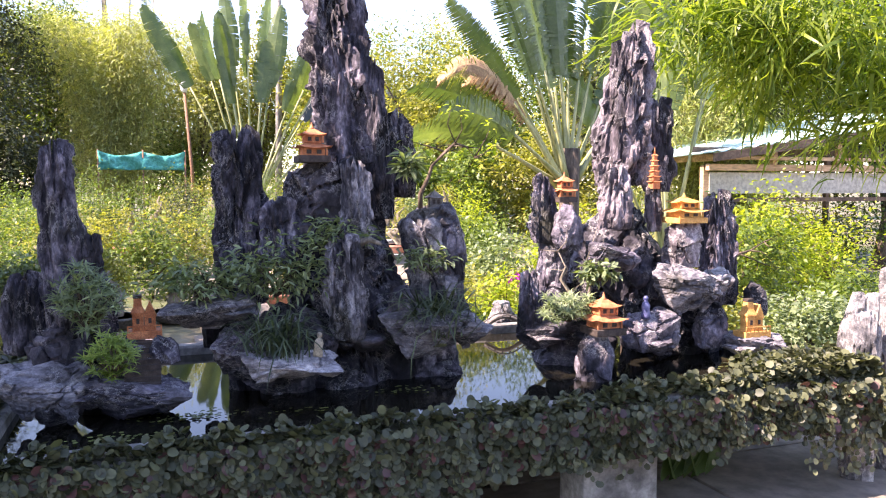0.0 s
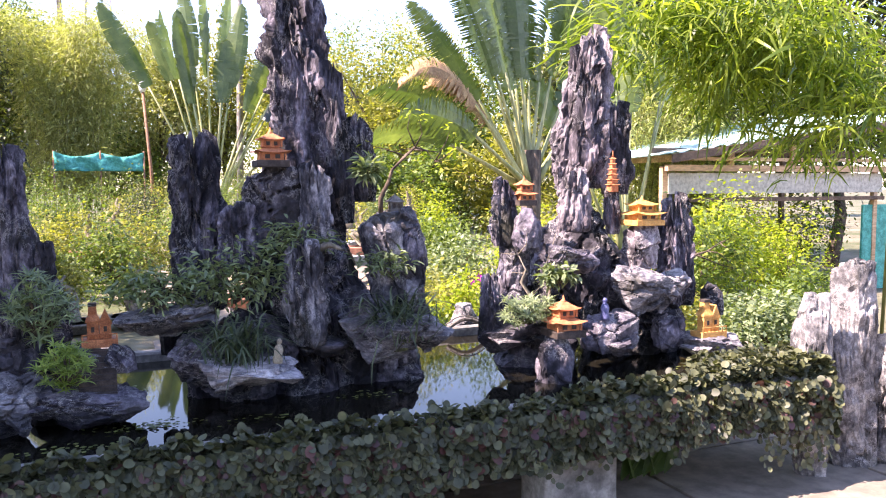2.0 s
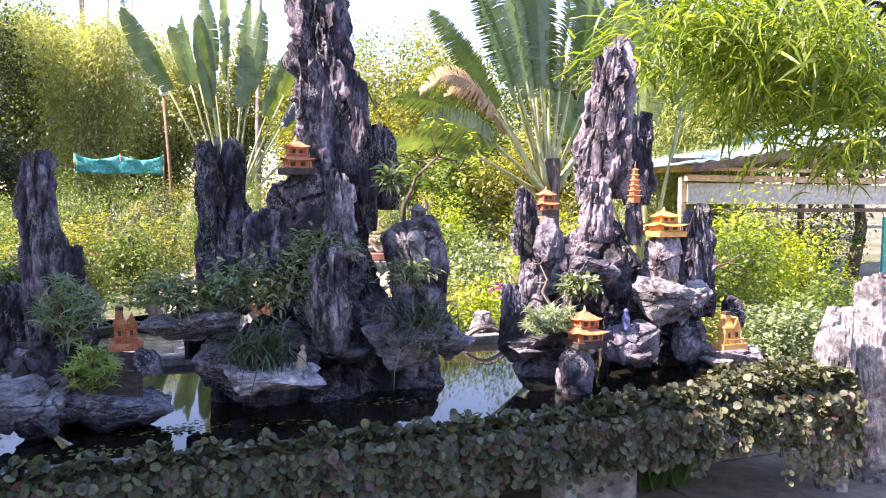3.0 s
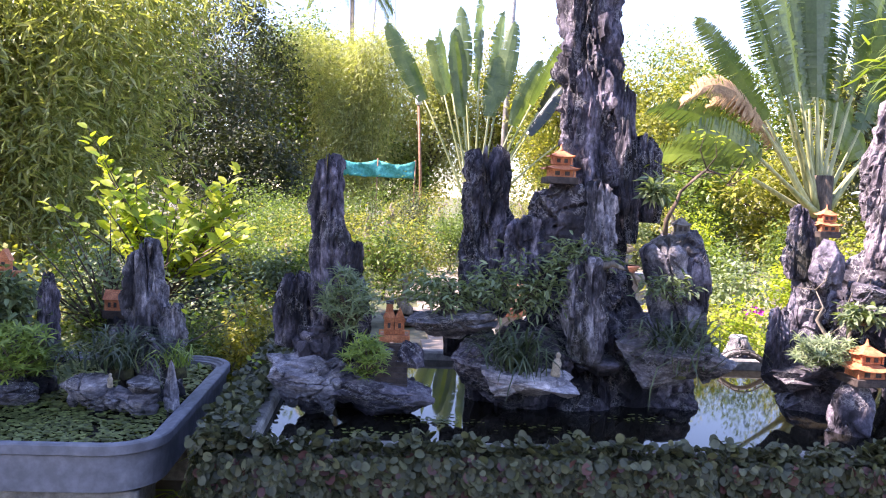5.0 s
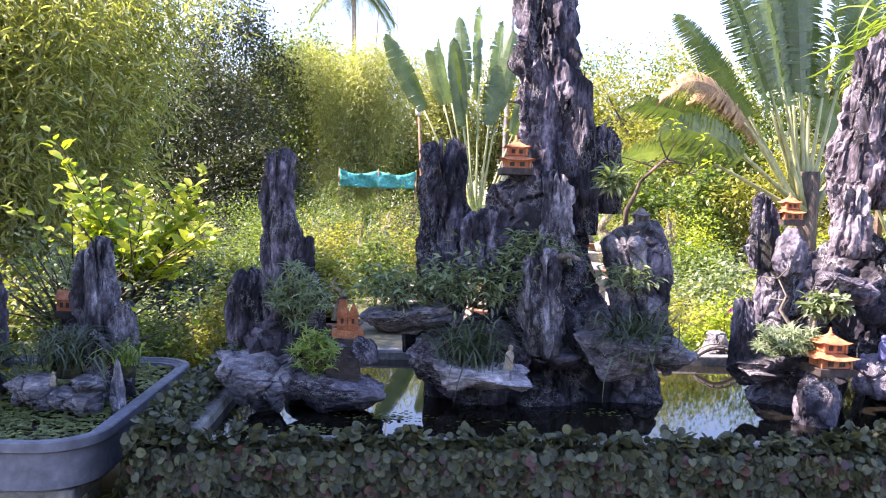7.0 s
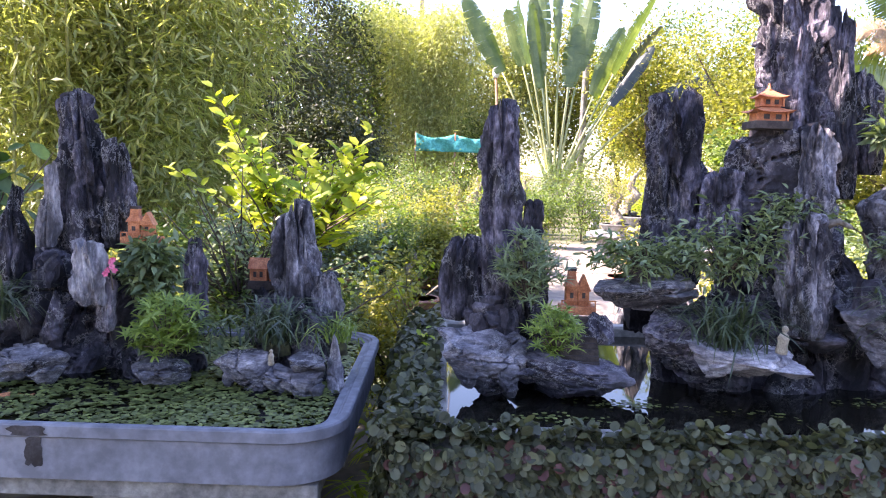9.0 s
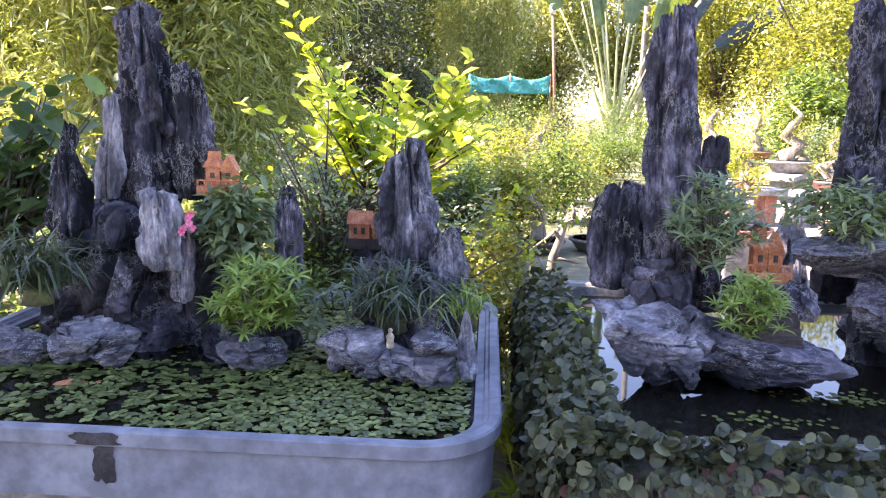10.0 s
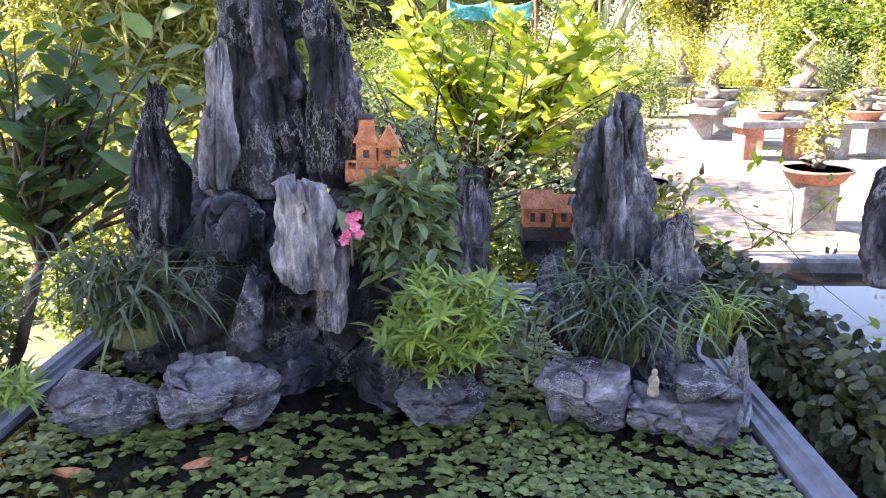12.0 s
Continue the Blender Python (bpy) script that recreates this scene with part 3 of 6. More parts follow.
# ragged dark runs of damp over the rim and down the face
for x0, x1, y, z0, z1, k in ((-2.105, -2.04, TY0 + 0.0175, 0.478, 0.588, 1), (-2.15, -2.02, TY0 - 0.002, 0.597, 0.634, 2)):
    bm = bmesh.new()
    edge = []
    for q in range(36):
        t = 2 * math.pi * q / 36
        wob = 1 + 0.55 * noise.noise(Vector((math.cos(t) * 2.3, math.sin(t) * 2.3, k * 4.7)))
        u, v = math.copysign(abs(math.cos(t)) ** 0.7, math.cos(t)) * wob, math.copysign(abs(math.sin(t)) ** 0.6, math.sin(t)) * min(1, wob)
        edge.append((x0 + (x1 - x0) * (0.5 + 0.5 * u), z0 + (z1 - z0) * (0.5 + 0.5 * v)))
    face = bm.faces.new([bm.verts.new((a, y, b)) for a, b in edge])
    back = bmesh.ops.extrude_face_region(bm, geom=[face])
    bmesh.ops.translate(bm, vec=(0, 0.012, 0), verts=[e for e in back["geom"] if isinstance(e, bmesh.types.BMVert)])
    bmesh.ops.recalc_face_normals(bm, faces=bm.faces)
    part("stain", bm, BLACK, tray, "dark wet stain")
stand = thing("tray_stand", (-2, 4, 0), "old stained concrete slab on short piers under the tray", "stand")
part("slab", box(-2.95, -1.10, 3.20, 4.76, 0.355, 0.424, 0.01), OLD_CONCRETE, stand)
for x in (-2.75, -1.95, -1.25):
    for y in (3.6, 4.55):
        part("pier", box(x - 0.09, x + 0.09, y - 0.09, y + 0.09, -0.02, 0.355, 0.01), OLD_CONCRETE, stand)

PX0, PX1, PY0, PY1 = -0.76, 3.62, 3.17, 5.32
pond = thing("pond_basin", (1.4, 4.2, 0.3), "long old concrete basin of dark water overgrown with creeper", "basin")
put("basin", tub("basin", PX0, PX1, PY0, PY1, 0.06, [(0.0, 0.42), (0.0, 0.625), (0.012, 0.64), (0.10, 0.64), (0.11, 0.625), (0.11, 0.45)], OLD_CONCRETE, ""), pond)
for x, y in ((-0.45, 3.34), (0.85, 3.34), (2.1, 3.34), (-0.45, 5.1), (0.85, 5.1), (2.1, 5.1), (3.3, 5.1)):
    part("leg", box(x - 0.21, x + 0.21, y - 0.12, y + 0.12, -0.02, 0.42, 0.012), OLD_CONCRETE, pond)
tagged(sheet("pond_water", PX0 + 0.105, PX1 - 0.105, PY0 + 0.105, PY1 - 0.105, WATER_Z, 20, 12, POND_WATER), "still dark pond water mirroring rocks and sky", "water", kind="structure")
tagged(sheet("tray_water", TX0 + 0.085, TX1 - 0.085, TY0 + 0.085, TY1 - 0.085, 0.60, 16, 12, POND_WATER), "dark water between floating leaves in the tray", "water", kind="structure")

# ---- mountains of stone ----
mountain = Rockery((-2.0, 3.95, 0.5), "dark fluted stone mountain with pale wedges, rising from the floating leaves", 100)
mountain.stone("spire", -2.34, 4.15, 1.11, 1.84, 0.25, 0.19, 0.42, -0.04, "d")
mountain.stone("spire", -2.14, 4.08, 1.15, 1.63, 0.16, 0.12, 0.55, -0.02, "d")
mountain.stone("spire", -2.46, 4.02, 1.15, 1.52, 0.11, 0.08, 0.45, 0.03, "l")
mountain.stone("spire", -2.63, 4.05, 0.99, 1.42, 0.17, 0.13, 0.25, 0.01, "d")
mountain.stone("block", -2.46, 4.05, 0.93, 1.14, 0.23, 0.21, 0.8, 0.02, "d")
mountain.stone("block", -2.47, 3.98, 0.68, 1.03, 0.17, 0.16, 0.75, 0.02, "d")
mountain.stone("spire", -2.19, 3.88, 0.92, 1.20, 0.145, 0.12, 1.0, -0.03, "l")
mountain.stone("spire", -2.14, 3.90, 0.80, 1.04, 0.085, 0.07, 0.9, 0.00, "p")
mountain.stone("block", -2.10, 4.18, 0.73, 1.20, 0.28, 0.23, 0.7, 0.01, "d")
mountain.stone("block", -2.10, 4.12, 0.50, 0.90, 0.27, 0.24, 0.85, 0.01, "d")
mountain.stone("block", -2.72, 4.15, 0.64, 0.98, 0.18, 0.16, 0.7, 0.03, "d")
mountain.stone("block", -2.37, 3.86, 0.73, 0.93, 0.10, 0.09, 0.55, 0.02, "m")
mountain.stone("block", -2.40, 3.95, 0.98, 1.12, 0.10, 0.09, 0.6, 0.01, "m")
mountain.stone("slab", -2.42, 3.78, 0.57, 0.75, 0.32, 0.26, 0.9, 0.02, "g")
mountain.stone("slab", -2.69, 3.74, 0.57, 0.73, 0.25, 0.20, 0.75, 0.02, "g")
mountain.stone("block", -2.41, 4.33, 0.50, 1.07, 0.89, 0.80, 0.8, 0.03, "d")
mountain.stone("spire", -1.78, 4.00, 0.80, 1.21, 0.13, 0.10, 0.4, -0.01, "m")
mountain.stone("slab", -1.87, 3.78, 0.57, 0.72, 0.22, 0.18, 0.8, 0.00, "g")
mountain.stone("block", -1.93, 4.00, 0.50, 0.75, 0.38, 0.34, 0.9, 0.00, "d")
mountain.stone("spire", -1.35, 4.20, 0.74, 1.37, 0.23, 0.18, 0.55, -0.04, "g")
mountain.stone("spire", -1.20, 4.12, 0.83, 1.06, 0.15, 0.11, 0.6, -0.02, "g")
mountain.stone("block", -1.53, 4.25, 0.75, 0.91, 0.11, 0.10, 0.7, -0.01, "m")
mountain.stone("slab", -1.49, 4.10, 0.67, 0.81, 0.16, 0.13, 0.9, -0.01, "m")
mountain.stone("block", -1.54, 4.35, 0.87, 0.97, 0.16, 0.14, 0.9, -0.01, "d")
mountain.stone("slab", -1.50, 3.78, 0.57, 0.77, 0.22, 0.17, 0.8, -0.02, "g")
mountain.stone("slab", -1.34, 3.74, 0.57, 0.71, 0.17, 0.14, 0.85, -0.01, "g")
mountain.stone("slab", -1.22, 3.72, 0.68, 0.77, 0.16, 0.13, 0.9, -0.01, "g")
mountain.stone("slab", -1.22, 3.68, 0.57, 0.71, 0.15, 0.12, 0.85, -0.01, "g")
mountain.stone("block", -1.12, 3.78, 0.50, 0.82, 0.09, 0.08, 0.5, 0.00, "l")
mountain.stone("block", -1.29, 4.05, 0.50, 0.89, 0.38, 0.34, 0.8, -0.02, "d")
mountain = Rockery((-0.3, 4.0, 0.5), "tall narrow grey stone on a low pale slab in the pond", 200)
mountain.stone("spire", -0.40, 4.08, 0.88, 1.84, 0.20, 0.15, 0.8, -0.05, "m")
mountain.stone("spire", -0.28, 4.02, 1.25, 1.43, 0.09, 0.07, 0.7, -0.01, "m")
mountain.stone("spire", -0.58, 4.10, 0.87, 1.25, 0.21, 0.16, 0.55, -0.01, "d")
mountain.stone("block", -0.44, 4.00, 0.75, 0.98, 0.26, 0.23, 0.85, -0.01, "d")
mountain.stone("slab", -0.47, 3.85, 0.57, 0.88, 0.39, 0.31, 0.75, -0.04, "g")
mountain.stone("slab", -0.18, 3.90, 0.57, 0.81, 0.59, 0.47, 0.9, -0.01, "m")
mountain.stone("block", -0.18, 4.12, 0.50, 0.66, 0.47, 0.42, 0.85, -0.01, "d")
mountain.stone("slab", -0.09, 4.00, 0.76, 0.94, 0.22, 0.18, 0.9, -0.01, "d")
mountain.stone("block", 0.02, 3.95, 0.81, 0.93, 0.17, 0.15, 0.8, -0.01, "m")
mountain.stone("block", -0.27, 4.15, 0.78, 1.29, 0.18, 0.16, 0.7, -0.02, "d")
mountain = Rockery((0.95, 4.2, 0.5), "tallest dark fluted stone mountain with ledges over the pond", 300)
mountain.stone("spire", 1.05, 4.42, 1.70, 3.05, 0.37, 0.30, 0.62, -0.10, "m")
mountain.stone("spire", 1.21, 4.30, 1.47, 2.34, 0.14, 0.11, 0.7, -0.06, "d")
mountain.stone("spire", 1.34, 4.35, 1.59, 2.08, 0.18, 0.14, 0.6, -0.03, "d")
mountain.stone("spire", 0.43, 4.35, 1.02, 1.95, 0.28, 0.21, 0.75, -0.02, "d")
mountain.stone("spire", 0.62, 4.25, 1.23, 1.59, 0.21, 0.16, 0.8, -0.02, "m")
mountain.stone("block", 0.85, 4.30, 1.33, 1.80, 0.40, 0.36, 0.8, -0.03, "d")
mountain.stone("spire", 1.01, 4.12, 1.32, 1.80, 0.19, 0.15, 0.7, -0.01, "g")
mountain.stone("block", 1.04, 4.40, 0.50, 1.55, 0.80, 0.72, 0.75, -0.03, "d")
mountain.stone("block", 1.48, 4.20, 1.21, 1.55, 0.38, 0.34, 1.0, -0.02, "g")
mountain.stone("block", 1.55, 4.12, 1.10, 1.50, 0.19, 0.17, 0.9, -0.03, "m")
mountain.stone("block", 1.49, 4.15, 0.95, 1.31, 0.33, 0.29, 0.9, -0.03, "g")
mountain.stone("spire", 0.93, 3.95, 0.86, 1.40, 0.20, 0.16, 1.0, -0.04, "g")
mountain.stone("slab", 0.27, 4.05, 0.94, 1.11, 0.45, 0.36, 0.95, -0.01, "g")
mountain.stone("block", 0.44, 4.25, 0.50, 1.01, 0.21, 0.19, 0.8, -0.03, "d")
mountain.stone("slab", 0.45, 4.04, 0.58, 0.97, 0.46, 0.40, 0.9, 0.0, "m")
mountain.stone("slab", 0.60, 3.78, 0.71, 0.87, 0.48, 0.39, 0.95, -0.01, "l")
mountain.stone("block", 0.64, 4.18, 0.50, 0.72, 0.34, 0.31, 0.8, -0.01, "d")
mountain.stone("slab", 1.00, 4.00, 0.78, 0.89, 0.28, 0.22, 0.95, -0.01, "d")
mountain.stone("slab", 1.44, 4.00, 0.75, 1.02, 0.62, 0.49, 0.85, -0.02, "g")
mountain.stone("block", 1.50, 4.32, 0.50, 0.81, 0.45, 0.40, 0.85, -0.02, "m")
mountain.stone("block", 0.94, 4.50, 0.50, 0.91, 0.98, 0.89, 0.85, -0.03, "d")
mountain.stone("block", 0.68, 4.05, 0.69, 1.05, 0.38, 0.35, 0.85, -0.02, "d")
mountain.stone("block", 1.22, 3.95, 0.88, 1.13, 0.18, 0.16, 0.8, -0.02, "m")
mountain.stone("block", 0.30, 4.34, 0.79, 1.04, 0.18, 0.16, 0.8, -0.02, "d")
mountain = Rockery((2.8, 4.1, 0.5), "pinkish grey stone mountain with small pagodas on its ledges", 400)
mountain.stone("spire", 2.77, 4.30, 1.66, 2.66, 0.40, 0.30, 0.2, 0.08, "p")
mountain.stone("spire", 3.00, 4.25, 1.62, 2.20, 0.20, 0.15, 0.7, -0.01, "d")
mountain.stone("spire", 2.56, 4.05, 1.40, 1.78, 0.22, 0.17, 0.5, 0.02, "p")
mountain.stone("spire", 2.18, 4.20, 1.32, 1.72, 0.18, 0.13, 0.5, -0.02, "m")
mountain.stone("block", 2.23, 4.20, 1.01, 1.44, 0.21, 0.19, 0.8, 0.00, "m")
mountain.stone("block", 2.24, 4.15, 0.67, 1.08, 0.17, 0.15, 0.8, -0.01, "m")
mountain.stone("block", 2.25, 4.05, 1.28, 1.54, 0.17, 0.16, 0.7, 0.00, "m")
mountain.stone("spire", 2.84, 4.05, 1.38, 1.67, 0.12, 0.09, 0.6, -0.01, "p")
mountain.stone("block", 3.01, 4.00, 1.16, 1.46, 0.25, 0.22, 0.85, -0.01, "p")
mountain.stone("spire", 3.46, 4.20, 0.88, 1.61, 0.25, 0.19, 0.75, -0.04, "m")
mountain.stone("block", 2.81, 4.40, 0.81, 1.47, 0.64, 0.58, 0.8, -0.02, "d")
mountain.stone("slab", 2.49, 3.95, 1.12, 1.34, 0.35, 0.28, 0.9, 0.00, "m")
mountain.stone("slab", 2.97, 3.90, 0.89, 1.20, 0.41, 0.33, 0.85, 0.00, "g")
mountain.stone("slab", 3.26, 3.95, 0.99, 1.16, 0.19, 0.15, 0.85, -0.01, "l")
mountain.stone("block", 3.22, 4.36, 0.50, 1.04, 0.67, 0.60, 0.9, -0.02, "d")
mountain.stone("spire", 2.04, 4.10, 0.76, 1.16, 0.17, 0.13, 0.4, -0.01, "m")
mountain.stone("slab", 2.19, 4.05, 0.70, 0.90, 0.47, 0.38, 0.9, 0.00, "d")
mountain.stone("block", 2.29, 3.80, 0.50, 0.83, 0.26, 0.23, 0.8, 0.00, "m")
mountain.stone("block", 2.70, 3.90, 0.71, 0.93, 0.39, 0.35, 0.8, 0.00, "m")
mountain.stone("slab", 2.70, 3.75, 0.69, 0.79, 0.17, 0.14, 0.85, -0.01, "m")
mountain.stone("block", 3.20, 3.95, 0.67, 0.91, 0.23, 0.21, 0.8, -0.01, "m")
mountain.stone("slab", 3.43, 3.85, 0.57, 0.76, 0.43, 0.34, 0.9, -0.01, "g")
mountain.stone("block", 2.44, 4.30, 0.50, 0.74, 0.57, 0.51, 0.9, 0.00, "d")
mountain.stone("block", 3.67, 4.10, 0.81, 1.03, 0.17, 0.15, 0.8, -0.01, "d")
mountain = Rockery((4.0, 3.33, 0.0), "pale grey upright stones in the sun beside the creeper", 500)
mountain.stone("block", 4.09, 3.35, -0.02, 1.08, 0.31, 0.28, 1.15, -0.06, "w")
mountain.stone("block", 3.71, 3.30, -0.02, 0.96, 0.21, 0.19, 1.15, -0.03, "w")
mountain.stone("block", 4.36, 3.30, -0.02, 0.76, 0.35, 0.32, 1.1, -0.06, "w")

# ---- small buildings of fired clay ----
def curved_roof(bm, x, y, z, half, rise, lift, over=0.0, sides=4, turn=45):
    """A four-sided roof with upturned corners, closed below."""
    n = 5
    ring = []
    for s in range(sides):
        a0, a1 = radians(turn + 360 * s / sides), radians(turn + 360 * (s + 1) / sides)
        for k in range(n):
            f = k / n
            px = math.cos(a0) * (1 - f) + math.cos(a1) * f
            py = math.sin(a0) * (1 - f) + math.sin(a1) * f
            up = lift * (abs(f - 0.5) * 2) ** 2.2
            ring.append((px, py, up))
    lev = []
    for q, (rad, zz) in enumerate(((1.0, 0.0), (0.97, 0.10), (0.72, 0.32), (0.45, 0.68), (0.2, 1.0))):
        lev.append([bm.verts.new((x + px * half * rad, y + py * half * rad, z + zz * rise + up * max(0, 1 - q * 0.4))) for px, py, up in ring])
    m = len(ring)
    for i in range(len(lev) - 1):
        for k in range(m):
            bm.faces.new((lev[i][k], lev[i][(k + 1) % m], lev[i + 1][(k + 1) % m], lev[i + 1][k]))
    bm.faces.new(lev[0][::-1])
    bm.faces.new(lev[-1])


def windows(parent, x, y, z, w, h, n, material=DARK_CLAY, depth=0.004):
    for i in range(n):
        cx = x + (i - (n - 1) / 2) * w * 2.1
        part("window", box(cx - w / 2, cx + w / 2, y - depth, y + 0.01, z, z + h), material, parent)


def pagoda(at, width, height, tiers, material, label, yaw=0):
    x, y, z = at
    ob = thing("pagoda", at, label, "pagoda", "clay buildings")
    part("plinth", box(x - width * 0.42, x + width * 0.42, y - width * 0.42, y + width * 0.42, z - 0.02, z + height * 0.08, 0.003), DARK_CLAY if material is TERRACOTTA and tiers == 2 else material, ob)
    zz, w, th = z + height * 0.08, width, height * 0.80 / tiers
    for t in range(tiers):
        b = w * 0.30
        part("storey", box(x - b, x + b, y - b, y + b, zz, zz + th * 0.55, 0.002), material, ob)
        for sx in (-1, 1):
            part("post", box(x + sx * b * 1.12 - 0.004, x + sx * b * 1.12 + 0.004, y - b - 0.008, y - b, zz, zz + th * 0.52), material, ob)
        windows(ob, x, y - b, zz + th * 0.12, b * 0.42, th * 0.28, 2)
        bm = bmesh.new()
        curved_roof(bm, x, y, zz + th * 0.50, w * 0.66, th * 0.48, w * 0.07)
        part("roof", bm, material, ob, smooth=False)
        zz += th * 0.88
        w *= 0.74
    v, f = tube_data([(x, y, zz), (x, y, zz + height * 0.05), (x, y, zz + height * 0.09), (x, y, z + height)], [width * 0.05, width * 0.09, width * 0.04, width * 0.01], 8)
    put("finial", mesh_of("finial", v, f, material, True), ob)
    return ob


def slender_pagoda(at, width, height, label):
    x, y, z = at
    ob = thing("pagoda", at, label, "pagoda", "clay buildings")
    n = 6
    for t in range(n):
        w = width * (1 - 0.11 * t)
        z0 = z + height * 0.82 * t / n
        part("storey", box(x - w * 0.3, x + w * 0.3, y - w * 0.3, y + w * 0.3, z0 - (0.02 if t == 0 else 0), z0 + height * 0.1, 0.001), TERRACOTTA, ob)
        bm = bmesh.new()
        curved_roof(bm, x, y, z0 + height * 0.09, w * 0.6, height * 0.06, w * 0.06)
        part("roof", bm, TERRACOTTA, ob)
    v, f = tube_data([(x, y, z + height * 0.82), (x, y, z + height)], [width * 0.08, width * 0.015], 6)
    put("finial", mesh_of("finial", v, f, TERRACOTTA, True), ob)
    return ob


def gable(bm, x0, x1, y0, y1, z0, z1, over=0.006):
    a = [bm.verts.new(p) for p in ((x0 - over, y0 - over, z0), (x1 + over, y0 - over, z0), (x1 + over, y1 + over, z0), (x0 - over, y1 + over, z0))]
    ym = (y0 + y1) / 2
    b = [bm.verts.new(p) for p in ((x0 - over, ym, z1), (x1 + over, ym, z1))]
    for f in ((a[0], a[1], b[1], b[0]), (a[2], a[3], b[0], b[1]), (a[1], a[2], b[1]), (a[3], a[0], b[0]), (a[3], a[2], a[1], a[0])):
        bm.faces.new(f)


def gable_x(bm, x0, x1, y0, y1, z0, z1, over=0.006):
    a = [bm.verts.new(p) for p in ((x0 - over, y0 - over, z0), (x1 + over, y0 - over, z0), (x1 + over, y1 + over, z0), (x0 - over, y1 + over, z0))]
    xm = (x0 + x1) / 2
    b = [bm.verts.new(p) for p in ((xm, y0 - over, z1), (xm, y1 + over, z1))]
    for f in ((a[0], a[1], b[0]), (a[1], a[2], b[1], b[0]), (a[2], a[3], b[1]), (a[3], a[0], b[0], b[1]), (a[3], a[2], a[1], a[0])):
        bm.faces.new(f)


def castle(at, w, h, material, label):
    """A clay villa: a square tower with a flared roof and a gabled wing on a balustraded terrace."""
    x, y, z = at
    ob = thing("toy_castle", at, label, "toy house", "clay buildings")
    part("terrace", box(x - w * 0.5, x + w * 0.5, y - w * 0.3, y + w * 0.3, z - 0.02, z + h * 0.10, 0.003), material, ob)
    for i in range(7):
        px = x - w * 0.47 + w * 0.94 * i / 6
        part("baluster", box(px - 0.003, px + 0.003, y - w * 0.30, y - w * 0.285, z + h * 0.10, z + h * 0.22), material, ob)
    part("rail", box(x - w * 0.49, x + w * 0.49, y - w * 0.305, y - w * 0.28, z + h * 0.215, z + h * 0.25, 0.001), material, ob)
    part("tower", box(x - w * 0.34, x - w * 0.02, y - w * 0.16, y + w * 0.16, z + h * 0.1, z + h * 0.55, 0.003), material, ob)
    bm = bmesh.new()
    lv = []
    for hw, zz in ((0.20, 0.53), (0.195, 0.57), (0.12, 0.72), (0.105, 0.92)):
        lv.append([bm.verts.new((x - w * 0.18 + sx * w * hw, y + sy * w * hw, z + h * zz)) for sx, sy in ((-1, -1), (1, -1), (1, 1), (-1, 1))])
    for i in range(3):
        for k in range(4):
            bm.faces.new((lv[i][k], lv[i][(k + 1) % 4], lv[i + 1][(k + 1) % 4], lv[i + 1][k]))
    bm.faces.new(lv[0][::-1])
    bm.faces.new(lv[3])
    part("tower_roof", bm, material, ob)
    part("cap", box(x - w * 0.30, x - w * 0.06, y - w * 0.12, y + w * 0.12, z + h * 0.92, z + h, 0.002), DARK_CLAY, ob, "dark flat cap")
    part("wing", box(x, x + w * 0.32, y - w * 0.13, y + w * 0.14, z + h * 0.1, z + h * 0.46, 0.003), material, ob)
    bm = bmesh.new()
    gable_x(bm, x, x + w * 0.32, y - w * 0.13, y + w * 0.14, z + h * 0.45, z + h * 0.84)
    part("wing_roof", bm, material, ob)
    windows(ob, x - w * 0.18, y - w * 0.16, z + h * 0.28, w * 0.09, h * 0.13, 1)
    windows(ob, x + w * 0.16, y - w * 0.13, z + h * 0.28, w * 0.09, h * 0.13, 1)
    return ob


def cottage(at, w, h, label, material=TERRACOTTA):
    x, y, z = at
    ob = thing("toy_house", at, label, "toy house", "clay buildings")
    part("base", box(x - w * 0.52, x + w * 0.52, y - w * 0.26, y + w * 0.26, z - 0.02, z + h * 0.16, 0.002), DARK_CLAY, ob)
    for sx, ww, hh in ((-0.26, 0.46, 0.62), (0.26, 0.44, 0.52)):
        cx = x + sx * w
        part("wall", box(cx - ww * w / 2, cx + ww * w / 2, y - w * 0.2, y + w * 0.2, z + h * 0.16, z + h * hh, 0.002), material, ob)
        bm = bmesh.new()
        gable(bm, cx - ww * w / 2, cx + ww * w / 2, y - w * 0.2, y + w * 0.2, z + h * hh - 0.001, z + h * (hh + 0.38), 0.008)
        part("roof", bm, material, ob)
        windows(ob, cx, y - w * 0.2, z + h * 0.30, w * 0.08, h * 0.2, 2)
    return ob


castle((-2.03, 4.02, 1.195), 0.165, 0.15, TERRACOTTA, "orange clay villa with a dark-capped tower on the stone")
cottage((-1.53, 4.33, 0.965), 0.18, 0.13, "reddish clay cottage with two gabled roofs on a stone")
castle((-0.07, 4.05, 0.94), 0.16, 0.19, TERRACOTTA, "orange clay villa beside the tall narrow stone")
pagoda((0.78, 4.17, 1.80), 0.20, 0.19, 2, TERRACOTTA, "orange clay pagoda high on the dark mountain")
pagoda((2.31, 3.75, 0.86), 0.22, 0.21, 2, TERRACOTTA, "two-tier orange clay pagoda on a dark base by the water")
pagoda((3.00, 3.98, 1.455), 0.24, 0.16, 2, YELLOW_CLAY, "wide ochre clay temple with upturned eaves")
slender_pagoda((2.82, 4.03, 1.66), 0.085, 0.23, "slender many-tiered clay pagoda on a pinkish stone")
